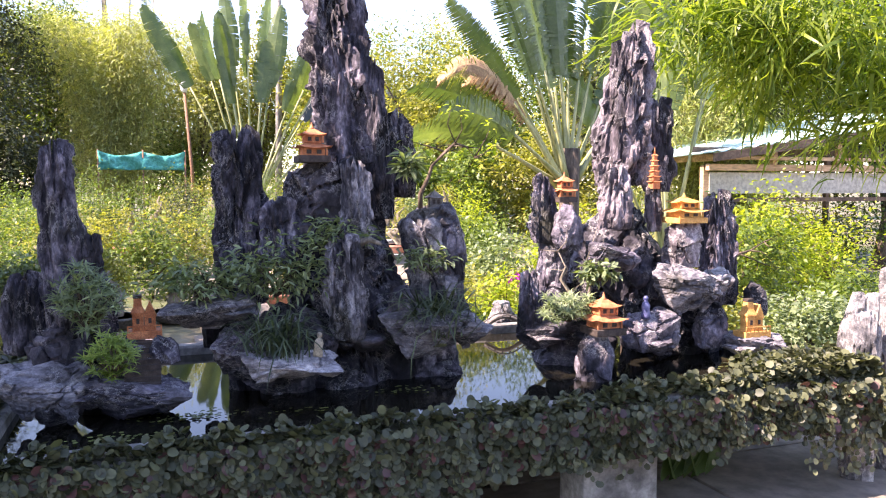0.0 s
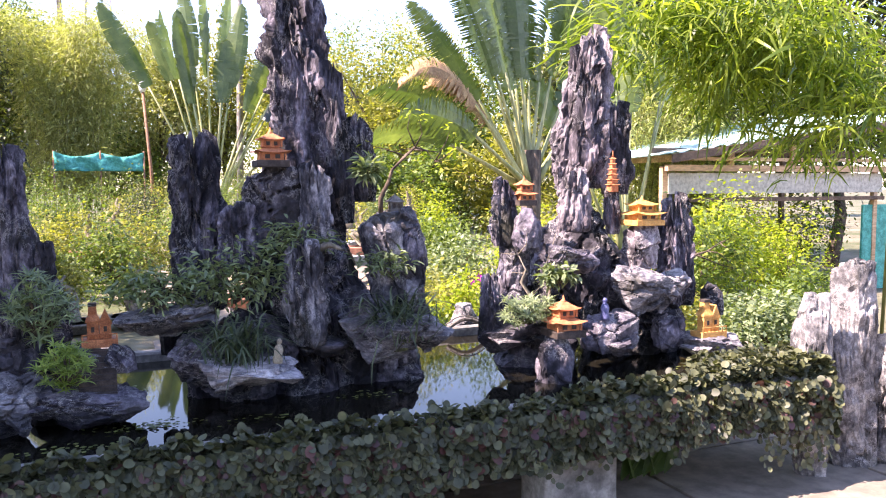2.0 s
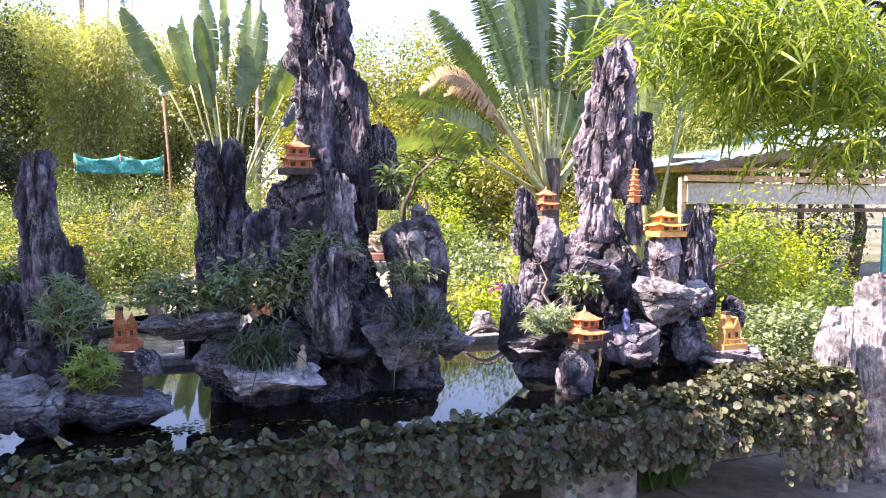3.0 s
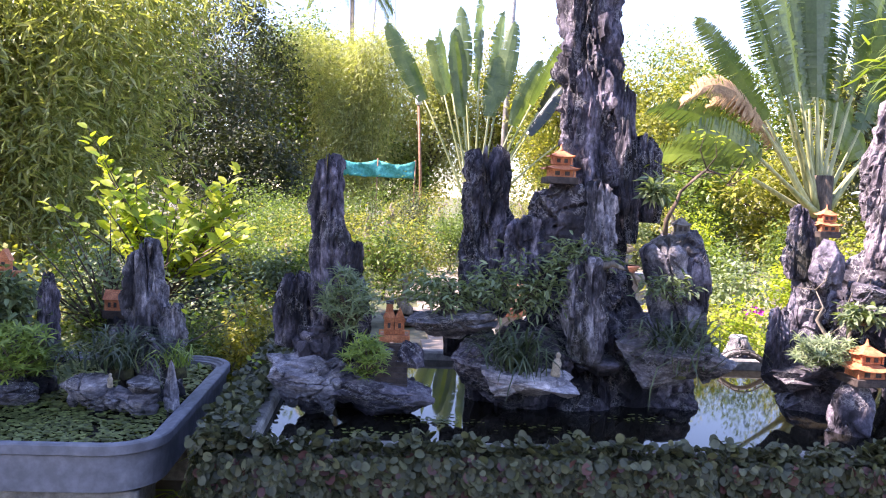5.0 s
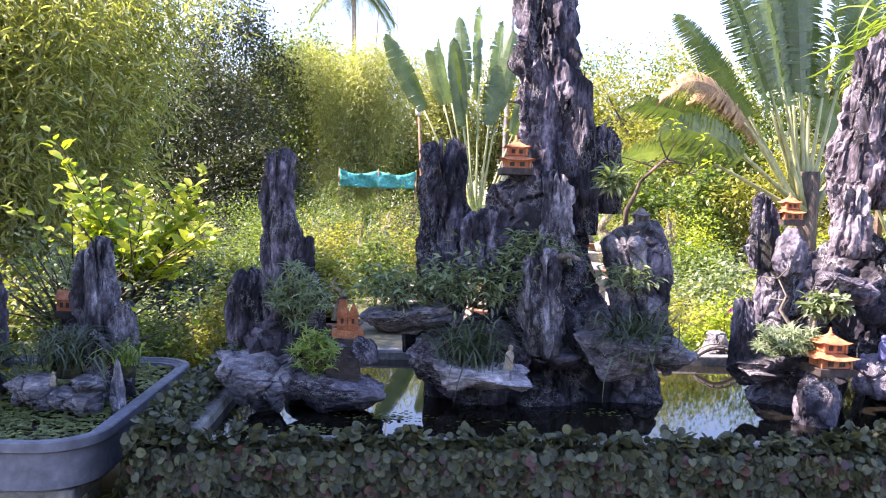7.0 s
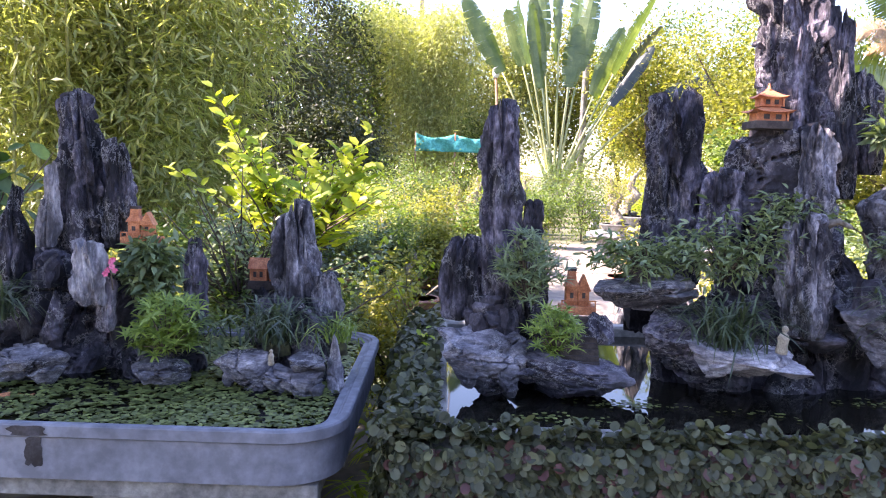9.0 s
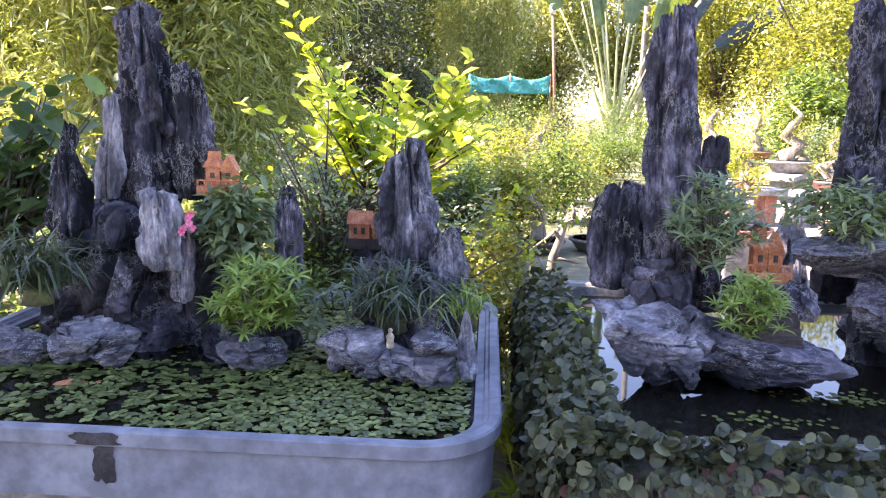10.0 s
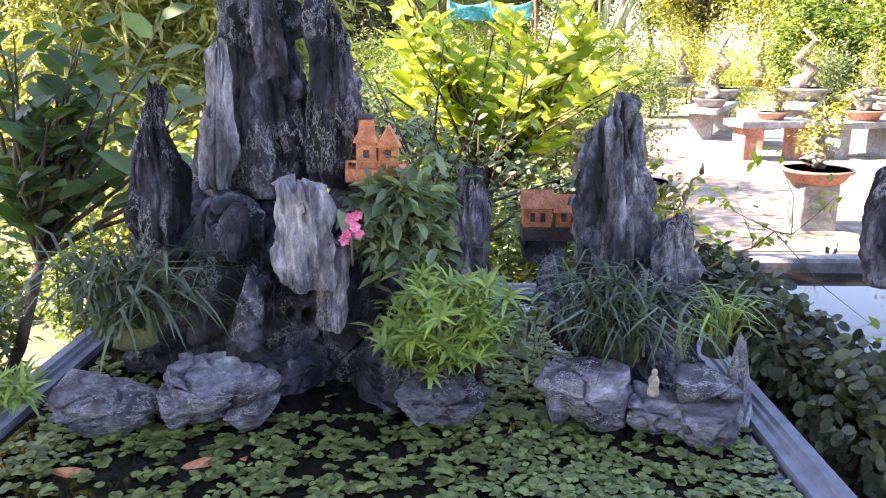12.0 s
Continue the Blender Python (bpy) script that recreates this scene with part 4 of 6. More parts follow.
pagoda((2.28, 4.16, 1.58), 0.14, 0.16, 2, TERRACOTTA, "small orange clay pagoda before the palm trunk")
castle((3.40, 3.82, 0.755), 0.19, 0.22, YELLOW_CLAY, "bright orange clay castle on a pale ledge")
pagoda((1.47, 4.18, 1.54), 0.10, 0.10, 1, GREY_CLAY, "small dark grey stone lantern on the rocks")


def figurine(at, h, material, label, lean=0.0):
    """A small glazed figurine as one plain turned shape."""
    x, y, z = at
    prof = [(0.20, 0.0), (0.22, 0.12), (0.17, 0.35), (0.20, 0.55), (0.14, 0.70), (0.07, 0.76), (0.11, 0.84), (0.11, 0.93), (0.04, 1.0)]
    v, f = tube_data([(x + lean * b * h, y, z + b * h) for a, b in prof], [a * h for a, b in prof], 10)
    return tagged(put("figurine", mesh_of("figurine", v, f, material, True)), label, "figurine")


figurine((0.70, 3.66, 0.85), 0.115, CREAM, "cream glazed figurine standing on a pale ledge", 0.1)
figurine((-1.37, 3.66, 0.735), 0.065, CREAM, "tiny cream and brown figurine on the front stones")
figurine((2.62, 3.80, 0.90), 0.13, BLUE, "blue glazed figurine sitting among the stones")

# ---- creeper and water plants ----
r1 = rnd(11)


def creeper(n, seed, spans, size, label, material, red=0):
    """Round creeper leaves over faces given as (corner, along, up, out)."""
    r = rnd(seed)
    P, D, U = [], [], []
    areas = np.array([np.linalg.norm(np.cross(a, b)) for c, a, b, o in spans])
    for (c, a, b, o), share in zip(spans, areas / areas.sum()):
        k = int(n * share)
        s, t = r.uniform(0, 1, k), r.uniform(0, 1, k)
        swell = 0.035 * np.sin(s * 31 + t * 5) + 0.03 * np.sin(s * 83 + 2)
        p = np.array(c) + s[:, None] * np.array(a) + t[:, None] * np.array(b) + (r.uniform(0, 1, k) ** 0.5 * 0.07 + swell * 0.6)[:, None] * np.array(o)
        P.append(p)
        D.append(r.normal(0, 0.55, (k, 3)) + np.array([0, 0, -0.75]) * (1 - abs(o[2])) + np.array(o) * 0.25 + np.array([r.normal() * 0.2, 0, 0]))
        U.append(np.array(o) * 1.0 + r.normal(0, 0.38, (k, 3)) + [0, 0, 0.25])
    P, D, U = np.concatenate(P), np.concatenate(D), np.concatenate(U)
    L = size * r.uniform(0.55, 1.3, len(P))
    return tagged(put("creeper", leaf_mesh("creeper", P, D, U, L, L * 0.95, material, "round")), label, "creeper", kind="stuff")


front = ((-0.84, 3.15, 0.26), (2.1, 0, 0.03), (0, 0, 0.355), (0, -1, 0))
front_far = ((1.2, 3.15, 0.385), (2.46, 0, 0.0), (0, 0, 0.245), (0, -1, 0))
creeper(24500, 21, [front, front_far, ((2.0, 3.13, 0.62), (1.66, 0, 0), (0, 0.10, 0), (0, 0, 1)), ((-0.84, 3.12, 0.60), (2.9, 0, 0), (0, 0.065, 0), (0, 0, 1)), ((3.64, 3.12, 0.30), (0, 1.0, 0), (0, 0, 0.36), (1, 0, 0)), ((2.9, 3.13, 0.65), (0.75, 0, 0), (0, 0.30, 0), (0, 0, 1))], 0.037, "dense creeper with round dull green leaves over the basin wall", IVY)
creeper(1500, 22, [front, front_far], 0.040, "scattered reddened leaves among the creeper", IVY_RED)
creeper(10500, 23, [((-0.86, 3.15, 0.63), (0.17, 0, 0), (0, 2.0, 0), (0, 0, 1)), ((-0.82, 3.12, 0.20), (0, 2.0, 0), (0, 0, 0.44), (-1, 0, 0))], 0.036, "creeper over the basin's end beside the tray", IVY)
# hanging strands at the lower edge
P, D, U = [], [], []
for i in range(46):
    x = r1.uniform(-0.8, 3.7) if i < 30 else r1.uniform(3.0, 3.75)
    drop = r1.uniform(0.04, 0.14) if i < 30 else r1.uniform(0.1, 0.3)
    for k in range(int(drop / 0.018)):
        P.append((x + r1.normal(0, 0.02), 3.10 + r1.normal(0, 0.02), 0.40 - k * 0.018))
        D.append((r1.normal(), r1.normal(-0.2, 0.5), -0.8))
        U.append((r1.normal(0, 0.4), -1, 0.3))
n = len(P)
tagged(put("creeper", leaf_mesh("creeper", P, D, U, r1.uniform(0.025, 0.045, n), r1.uniform(0.024, 0.042, n), IVY, "round")), "hanging creeper strands under the basin's edge", "creeper", kind="stuff")

# floating leaves
n = 21000
X, Y = r1.uniform(TX0 + 0.12, TX1 - 0.10, n), r1.uniform(TY0 + 0.11, TY1 - 0.12, n)
gap = np.array([0.45 * noise.noise(Vector((a * 3.1, b * 3.1, 1.7))) + 0.75 * noise.noise(Vector((a * 15, b * 22, 4))) for a, b in zip(X, Y)])
keep = (gap > np.where(X < -2.3, 0.04, -0.16)) & ~((X < -1.95) & (X > -2.45) & (Y > 3.80) & (gap < 0.3))
X, Y = X[keep], Y[keep]
n = len(X)
a = r1.uniform(0, 6.28, n)
tagged(put("floating_leaves", leaf_mesh("floating_leaves", np.stack([X, Y, np.full(n, 0.603) + r1.uniform(0, 0.012, n)], 1), np.stack([np.cos(a), np.sin(a), r1.normal(0, 0.08, n)], 1), np.stack([r1.normal(0, 0.16, n), r1.normal(-0.05, 0.16, n), np.ones(n)], 1), r1.uniform(0.012, 0.032, n), r1.uniform(0.012, 0.028, n), DUCK, "pad")), "mat of small pale green floating leaves", "water plant", kind="stuff")
for cx, cy, k in ((0.15, 3.78, 90), (-0.22, 3.55, 40), (0.6, 3.7, 16), (1.2, 3.9, 30), (2.75, 3.55, 30), (3.3, 3.75, 40), (0.0, 4.5, 30), (2.5, 3.5, 20)):
    a = r1.uniform(0, 6.28, k)
    P = np.stack([cx + r1.normal(0, 0.10, k), cy + r1.normal(0, 0.035, k), np.full(k, WATER_Z + 0.003) + r1.uniform(0, 0.006, k)], 1)
    tagged(put("floating_leaves", leaf_mesh("floating_leaves", P, np.stack([np.cos(a), np.sin(a), 0 * a], 1), np.tile([0, 0, 1.0], (k, 1)), r1.uniform(0.012, 0.03, k), r1.uniform(0.012, 0.028, k), DUCK, "pad")), "small raft of floating leaves on the pond", "water plant", kind="stuff")

# ---- plants on the mountains ----
tuft((-2.62, 3.80, 0.86), 190, 0.27, 0.009, GRASS, "dark strap-leaved tuft drooping over the pale ledge", 31, 0.06)
tuft((-1.40, 3.92, 0.78), 230, 0.25, 0.008, GRASS, "arching strap-leaved tuft below the cone stone", 32, 0.07)
tuft((-1.13, 3.95, 0.78), 60, 0.17, 0.007, WHORL, "light green grass at the tray's edge", 33, 0.04)
tuft((0.54, 3.82, 0.83), 170, 0.30, 0.009, GRASS, "dark strap-leaved tuft above the pale shelf", 34, 0.06)
tuft((1.36, 3.86, 0.88), 190, 0.34, 0.009, GRASS, "dark strap-leaved tuft arching towards the water", 35, 0.07)


def rosette_bush(at, radii, tips, leaf, width, per, material, label, seed):
    r = rnd(seed)
    ob = thing("bush", at, label, "bush", "small bushes")
    c = crown_points(r, (at[0], at[1], at[2] + radii[2] * 0.9), radii, tips, 0.6)
    c = c[c[:, 2] > at[2] - radii[2] * 0.2]
    put("foliage", leaf_mesh("foliage", *whorls(r, c, leaf, width, per), material, "blade"), ob)
    put("stem", tubes("stem", [([at, tuple((np.array(at) * 0.45 + p * 0.55) + [0, 0, 0.01]), tuple(p)], [0.004, 0.003, 0.0015]) for p in c[::3]], BARK, 5), ob)
    return ob


rosette_bush((-1.85, 3.80, 0.74), (0.16, 0.11, 0.13), 95, 0.062, 0.19, 9, WHORL, "light green rosette bush hanging over a stone", 41)
rosette_bush((-2.85, 3.62, 0.72), (0.06, 0.05, 0.04), 14, 0.07, 0.15, 9, WHORL, "small light green rosette by the tray's end", 42)
rosette_bush((-0.20, 3.76, 0.80), (0.12, 0.09, 0.11), 90, 0.05, 0.17, 8, WHORL, "fresh green rosette bush beside the slab", 43)
rosette_bush((-0.32, 3.90, 1.00), (0.16, 0.12, 0.16), 110, 0.07, 0.14, 7, SHRUB, "dull green feathery shrub by the narrow stone", 44)
rosette_bush((2.15, 3.85, 0.90), (0.20, 0.13, 0.08), 120, 0.055, 0.15, 8, SHRUB, "low feathery green cover on the ledge", 45)


def shrub(at, radii, material, label, seed, clumps=30, per=26, size=0.05, width=0.42, shape="oval"):
    r = rnd(seed)
    ob = thing("shrub", at, label, "shrub", "small shrubs")
    c = crown_points(r, (at[0], at[1], at[2] + radii[2] * 0.8), radii, clumps, 0.3)
    put("foliage", leaf_mesh("foliage", *clump_leaves(r, c, np.asarray(radii) * 0.22, per, size, width), material, shape), ob)
    put("stem", tubes("stem", [([at, tuple((np.array(at) + p) / 2 + [0.01, 0, 0.015]), tuple(p)], [0.006, 0.004, 0.002]) for p in c[::3]], BARK, 5), ob)
    return ob


shrub((0.22, 4.02, 1.12), (0.26, 0.14, 0.10), SHRUB, "spreading dull green shrub over the flat ledge", 51, 40, 22, 0.045, 0.32)
shrub((0.55, 3.96, 1.10), (0.28, 0.09, 0.17), SHRUB, "trailing grey-green shrub across the mountain", 52, 46, 18, 0.045, 0.32)
shrub((0.85, 4.02, 1.36), (0.18, 0.08, 0.07), SHRUB, "thin green spray over the stones", 53, 20, 18, 0.045, 0.32)
shrub((1.38, 4.0, 1.20), (0.22, 0.08, 0.08), SHRUB, "thin green spray across the broken stones", 54, 18, 14, 0.042, 0.32)
shrub((-1.97, 3.96, 0.98), (0.15, 0.10, 0.13), SHRUB, "grey-green leafy shrub with pink flowers beside the villa", 55, 36, 24, 0.06, 0.36)
shrub((2.35, 3.86, 1.12), (0.12, 0.08, 0.06), SHRUB, "dark green sprig before the ledge", 56, 16, 22, 0.05, 0.4)
shrub((-1.80, 3.95, 0.72), (0.22, 0.10, 0.10), SHRUB, "ferny growth between the stones", 57, 22, 20, 0.05, 0.36)
shrub((1.30, 4.1, 1.72), (0.08, 0.06, 0.08), SHRUB, "fern hanging on the dark spire", 58, 10, 16, 0.07, 0.3)
for x, y, z, m, s, lab in ((-2.08, 3.80, 1.10, PINK, 0.026, "cluster of pink flowers on the shrub"), (3.4, 7.2, 0.72, MAGENTA, 0.06, "magenta flowers by the path")):
    ob = thing("flower_cluster", (x, y, z), lab, "flower")
    for q in range(7):
        c = np.array([x, y, z]) + r1.normal(0, s * 0.5, 3)
        a = np.arange(9) * 2.4
        put("flower", leaf_mesh("flower", np.tile(c, (9, 1)), np.stack([np.cos(a), np.full(9, -0.5), np.sin(a)], 1) + r1.normal(0, 0.2, (9, 3)), np.tile([0, -1.0, 0.2], (9, 1)), np.full(9, s * 0.6), np.full(9, s * 0.45), m, "oval"), ob)
    put("stem", tubes("stem", [([(x, y, z - s), (x, y + 0.02, z - s * 4)], [0.003, 0.003])], BARK, 5), ob)
tuft((-0.90, 3.75, 0.05), 60, 0.3, 0.02, SUNNY, "bright yellow-green leaves between the basins", 36, 0.05)
tuft((-0.90, 4.4, 0.05), 60, 0.35, 0.02, SUNNY, "bright yellow-green leaves between the basins", 37, 0.06)

# ---- garden behind ----
def paddle(base, d2, side, length, width, sag, tear, r, material):
    """A long paddle leaf: a rib with two halves that hang a little and are torn into strips."""
    up = side.cross(d2).normalized()
    m, verts, faces = 56, [], []
    edge = [[], []]
    for k in range(m + 1):
        s = k / m
        q = base + d2 * length * s * (1 - 0.12 * sag * s) + Vector((0, 0, -sag * length * 0.55 * s * s))
        wid = width * (math.sin(math.pi * min(1.0, 0.10 + 0.88 * s)) ** 0.55) * (1 if s < 0.97 else 0.5)
        for e, sgn in enumerate((-1, 1)):
            edge[e].append((q, q + side * sgn * wid + d2 * wid * 0.25 - up * wid * 0.28 + Vector((0, 0, -0.10 * wid))))
    for e in (0, 1):
        droop = 0.0
        for k in range(m):
            if r.uniform() < tear:
                droop = r.normal(0, 0.10) * width
            q0, e0 = edge[e][k]
            q1, e1 = edge[e][k + 1]
            off = up * droop + Vector((0, 0, -abs(droop) * 0.8))
            cut = d2 * (length / m * 0.18 if r.uniform() < tear else 0)
            o = len(verts)
            verts += [q0, q1, q1.lerp(e1, 0.55) + up * width * 0.05 + off * 0.3, q0.lerp(e0, 0.55) + up * width * 0.05 + off * 0.3, e1 + off - cut, e0 + off + cut]
            faces += [(o, o + 1, o + 2, o + 3), (o + 3, o + 2, o + 4, o + 5)]
    return mesh_of("blade", verts, faces, material, False)


def travellers_palm(at, plane, petiole, blade, angles, label, seed, trunk=1.0, dark=(), dry=(), tear=0.35, width=0.2, limp=1.0, thick=1.0, bark=None):
    """A fan of long stalks in one plane, each with a torn paddle blade."""
    r = rnd(seed)
    x, y, z = at
    ob = thing("travellers_palm", at, label, "palm", "fan palms")
    ax = Vector((math.cos(radians(plane)), math.sin(radians(plane)), 0))
    out = Vector((-ax.y, ax.x, 0))
    v, f = tube_data([(x, y, z - 0.1), (x + 0.02, y, z + trunk * 0.5), (x, y, z + trunk)], [0.12 * thick, 0.11 * thick, 0.13 * thick], 10)
    put("trunk", mesh_of("trunk", v, f, bark or PALE_BARK, True), ob)
    for i, deg in enumerate(angles):
        a = radians(deg + r.normal(0, 2.0))
        d = (ax * math.sin(a) + Vector((0, 0, 1)) * math.cos(a) + out * r.normal(0, 0.06)).normalized()
        ln = petiole * r.uniform(0.8, 1.15) * (1.0 - 0.15 * abs(math.sin(a)))
        base = Vector((x, y, z + trunk * 0.8)) + ax * math.sin(a) * 0.12 + out * r.normal(0, 0.03)
        bend = abs(math.sin(a)) * 0.30 + 0.02
        pts = [base + d * ln * s + Vector((0, 0, -bend * (ln * s) ** 2 * 0.16)) for s in (0, 0.2, 0.4, 0.6, 0.8, 1)]
        put("stalk", tubes("stalk", [([tuple(p) for p in pts], [thick * q for q in (0.05, 0.032, 0.024, 0.02, 0.017, 0.014)])], PETIOLE), ob)
        d2 = (pts[-1] - pts[-2]).normalized()
        side = out.cross(d2).normalized()
        twist = r.normal(0, 0.55)
        side = (side * math.cos(twist) + out * math.sin(twist)).normalized()
        mat = PALM_SHADED if i in dark else DRY if i in dry else PALM
        sag = (r.uniform(0.03, 0.30) + 1.05 * abs(math.sin(a)) ** 2) * limp + (0.5 if i in dry else 0)
        put("blade", paddle(pts[-1], d2, side, blade * r.uniform(0.8, 1.15), blade * width * r.uniform(0.8, 1.15), sag, tear, r, mat), ob)
    return ob


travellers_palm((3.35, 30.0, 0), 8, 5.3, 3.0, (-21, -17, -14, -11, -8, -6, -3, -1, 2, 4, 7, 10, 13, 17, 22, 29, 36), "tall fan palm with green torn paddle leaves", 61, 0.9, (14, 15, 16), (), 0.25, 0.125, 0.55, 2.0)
travellers_palm((4.55, 8.2, 0), 20, 1.35, 1.7, (-66, -58, -50, -44, -38, -33, -28, -24, -20, -16, -12, -8, -4, 0, 5, 10, 16, 24, 33, 44), "large fan palm with many pale stalks and torn leaves", 62, 2.1, (), (3, 4), 0.9, 0.115, 0.75, 1.0, BARK)
travellers_palm((6.4, 8.9, 0), 25, 2.9, 1.5, (-26, -21, -17, -13, -9, -5, -1, 3, 7, 12, 17, 23), "second fan palm with upright pale stalks", 63, 0.6, (), (), 0.4, 0.18)


def feather_palm(at, height, frond, n, label, seed):
    """A slim trunk with arching fronds, each a rib with narrow leaflets on both sides."""
    r = rnd(seed)
    x, y, z = at
    ob = thing("coconut_palm", at, label, "palm")
    put("trunk", tubes("trunk", [([(x, y, z - 0.1), (x + 0.3, y, z + height * 0.5), (x + 0.1, y, z + height)], [0.22, 0.16, 0.13])], PALE_BARK, 8), ob)
    top = Vector((x + 0.1, y, z + height))
    for k in range(n):
        a = 2 * math.pi * k / n + r.normal(0, 0.15)
        lift = r.uniform(0.1, 0.8)
        out = Vector((math.cos(a), math.sin(a), 0))
        rib = [top + out * frond * q + Vector((0, 0, frond * (lift * q - 0.95 * q * q))) for q in np.linspace(0, 1, 22)]
        put("rib", tubes("rib", [([tuple(q) for q in rib], list(np.linspace(0.04, 0.008, 22)))], PETIOLE, 5), ob)
        P, D, U = [], [], []
        for q in range(3, 22):
            along = (rib[q] - rib[q - 1]).normalized()
            side = along.cross(Vector((0, 0, 1))).normalized()
            for sgn in (-1, 1):
                for half in (0.0, 0.5):
                    P.append(rib[q].lerp(rib[q - 1], half))
                    D.append(side * sgn + along * 0.7 + Vector((0, 0, -0.5 + r.normal(0, 0.1))))
                    U.append((0, 0, 1))
        put("frond", leaf_mesh("frond", P, D, U, [frond * 0.28] * len(P), [0.06] * len(P), PALM, "blade"), ob)
    return ob


feather_palm((-2.7, 50.0, 0), 15.0, 2.6, 14, "tall coconut palm high above the far trees", 66)


def bamboo(at, radii, height, culms, label, seed, material=BAMBOO, size=0.16, per=110, name="bamboo_clump", loose=1.0):
    r = rnd(seed)
    x, y, z = at
    ob = thing(name, at, label, "bamboo", "bamboo clumps")
    paths, C = [], []
    for i in range(culms):
        bx, by = x + r.normal(0, radii[0] * 0.4), y + r.normal(0, radii[1] * 0.4)
        lx, ly = r.normal(0, 0.30) * height * 0.5, r.normal(-0.1, 0.3) * height * 0.35
        pts = [(bx + lx * s ** 2, by + ly * s ** 2, z + height * (s - 0.16 * s ** 3) * r.uniform(0.97, 1.03)) for s in (0, 0.25, 0.5, 0.75, 1)]
        paths.append((pts, [0.022, 0.02, 0.016, 0.011, 0.004]))
        for s in np.linspace(0.22, 1, 9):
            C.append((bx + lx * s ** 2 + r.normal(0, 0.2), by + ly * s ** 2 + r.normal(0, 0.2), z + height * (s - 0.16 * s ** 3)))
    for q in paths:
        put("culm", tubes("culm", [q], CULM, 5), ob)
    C = np.array(C)
    put("foliage", leaf_mesh("foliage", *clump_leaves(r, C, (0.26 * loose, 0.22 * loose, 0.24 * loose), per, size, 0.16, 0.7, 0.5), material, "diamond"), ob)
    return ob


bamboo((-4.3, 8.6, 0), (1.3, 0.8), 4.6, 26, "yellow-green bamboo thicket in sun", 71)
bamboo((-3.9, 10.2, 0), (0.9, 0.7), 5.2, 20, "yellow-green bamboo leaning over the garden", 72)
bamboo((-6.2, 9.5, 0), (1.4, 0.9), 5.2, 22, "dense bamboo at the garden's edge", 73)
bamboo((-1.8, 38.0, 0), (2.2, 1.3), 10.2, 40, "pale bamboo behind the dark tree", 74, size=0.26, per=80, loose=1.7)
bamboo((-4.6, 43.0, 0), (2.0, 1.2), 11.0, 34, "tall feathery bamboo in the distance", 75, size=0.28, per=80, loose=1.7)
bamboo((9.2, 11.5, 0), (1.4, 0.8), 5.0, 22, "green bamboo behind the shed", 76, per=80)

for x, y, h, rad, m, lab, s, k in (
    (-7.1, 30.0, 7.3, (3.6, 2.4, 3.6), TREE_DARK, "broad dark leafy tree with its shade in the leaf colour", 81, 150),
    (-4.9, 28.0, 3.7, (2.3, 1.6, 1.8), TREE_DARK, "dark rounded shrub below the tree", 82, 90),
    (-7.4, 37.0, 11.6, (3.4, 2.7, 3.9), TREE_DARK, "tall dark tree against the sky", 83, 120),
    (9.8, 27.5, 7.2, (3.2, 2.2, 3.6), TREE, "light green airy tree in full sun", 84, 150),
    (12.6, 28.0, 7.3, (3.2, 2.2, 3.6), TREE_GREEN, "light green tree behind the pond", 85, 150),
    (7.6, 32.5, 7.6, (2.6, 2.0, 3.2), TREE, "yellow-green young tree in sun", 86, 130),
    (16.0, 28.8, 7.8, (3.6, 2.3, 3.9), TREE, "sunlit leafy tree at the back", 87, 140),
    (8.2, 36.0, 8.6, (2.8, 1.8, 3.3), TREE_GREEN, "sunlit leafy tree by the pole", 88, 130),
    (0.0, 42.0, 4.4, (3.0, 1.7, 2.2), TREE_GREEN, "low leafy tree before the net", 89, 100),
    (8.0, 22.0, 3.2, (2.0, 1.4, 1.6), TREE_GREEN, "low rounded tree beyond the benches", 90, 100),
    (11.5, 21.0, 3.6, (2.2, 1.4, 1.8), TREE, "low sunlit tree beyond the benches", 91, 100),
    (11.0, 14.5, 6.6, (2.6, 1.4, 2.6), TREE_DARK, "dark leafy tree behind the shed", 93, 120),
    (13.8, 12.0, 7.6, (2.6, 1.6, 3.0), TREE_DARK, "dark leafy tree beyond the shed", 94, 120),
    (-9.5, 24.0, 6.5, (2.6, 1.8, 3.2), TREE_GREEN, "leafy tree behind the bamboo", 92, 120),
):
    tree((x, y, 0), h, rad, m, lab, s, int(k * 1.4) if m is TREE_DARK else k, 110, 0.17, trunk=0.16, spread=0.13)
for i, (x, y, h, w) in enumerate(((-18, 36, 10, 6), (-12, 42, 11, 6.0), (-5, 46, 10.5, 6.0), (2, 48, 9.4, 6.0), (9, 46, 9.2, 6.2), (17, 42, 10, 6.2), (24, 38, 11, 6.6), (29, 32, 11, 6.6), (20, 24, 8, 4.0), (22, 15, 7.5, 3.6), (-13, 18, 8.5, 3.6), (-15, 11, 8, 3.6))):
    tree((x, y, 0), h, (w * 0.75, 1.8, h * 0.46), TREE_FAR if y > 35 else TREE_GREEN, "distant leafy tree, leaf colour paled for haze where farthest", 120 + i, 190, 110, 0.22, trunk=0.16, group="distant trees", spread=0.11)
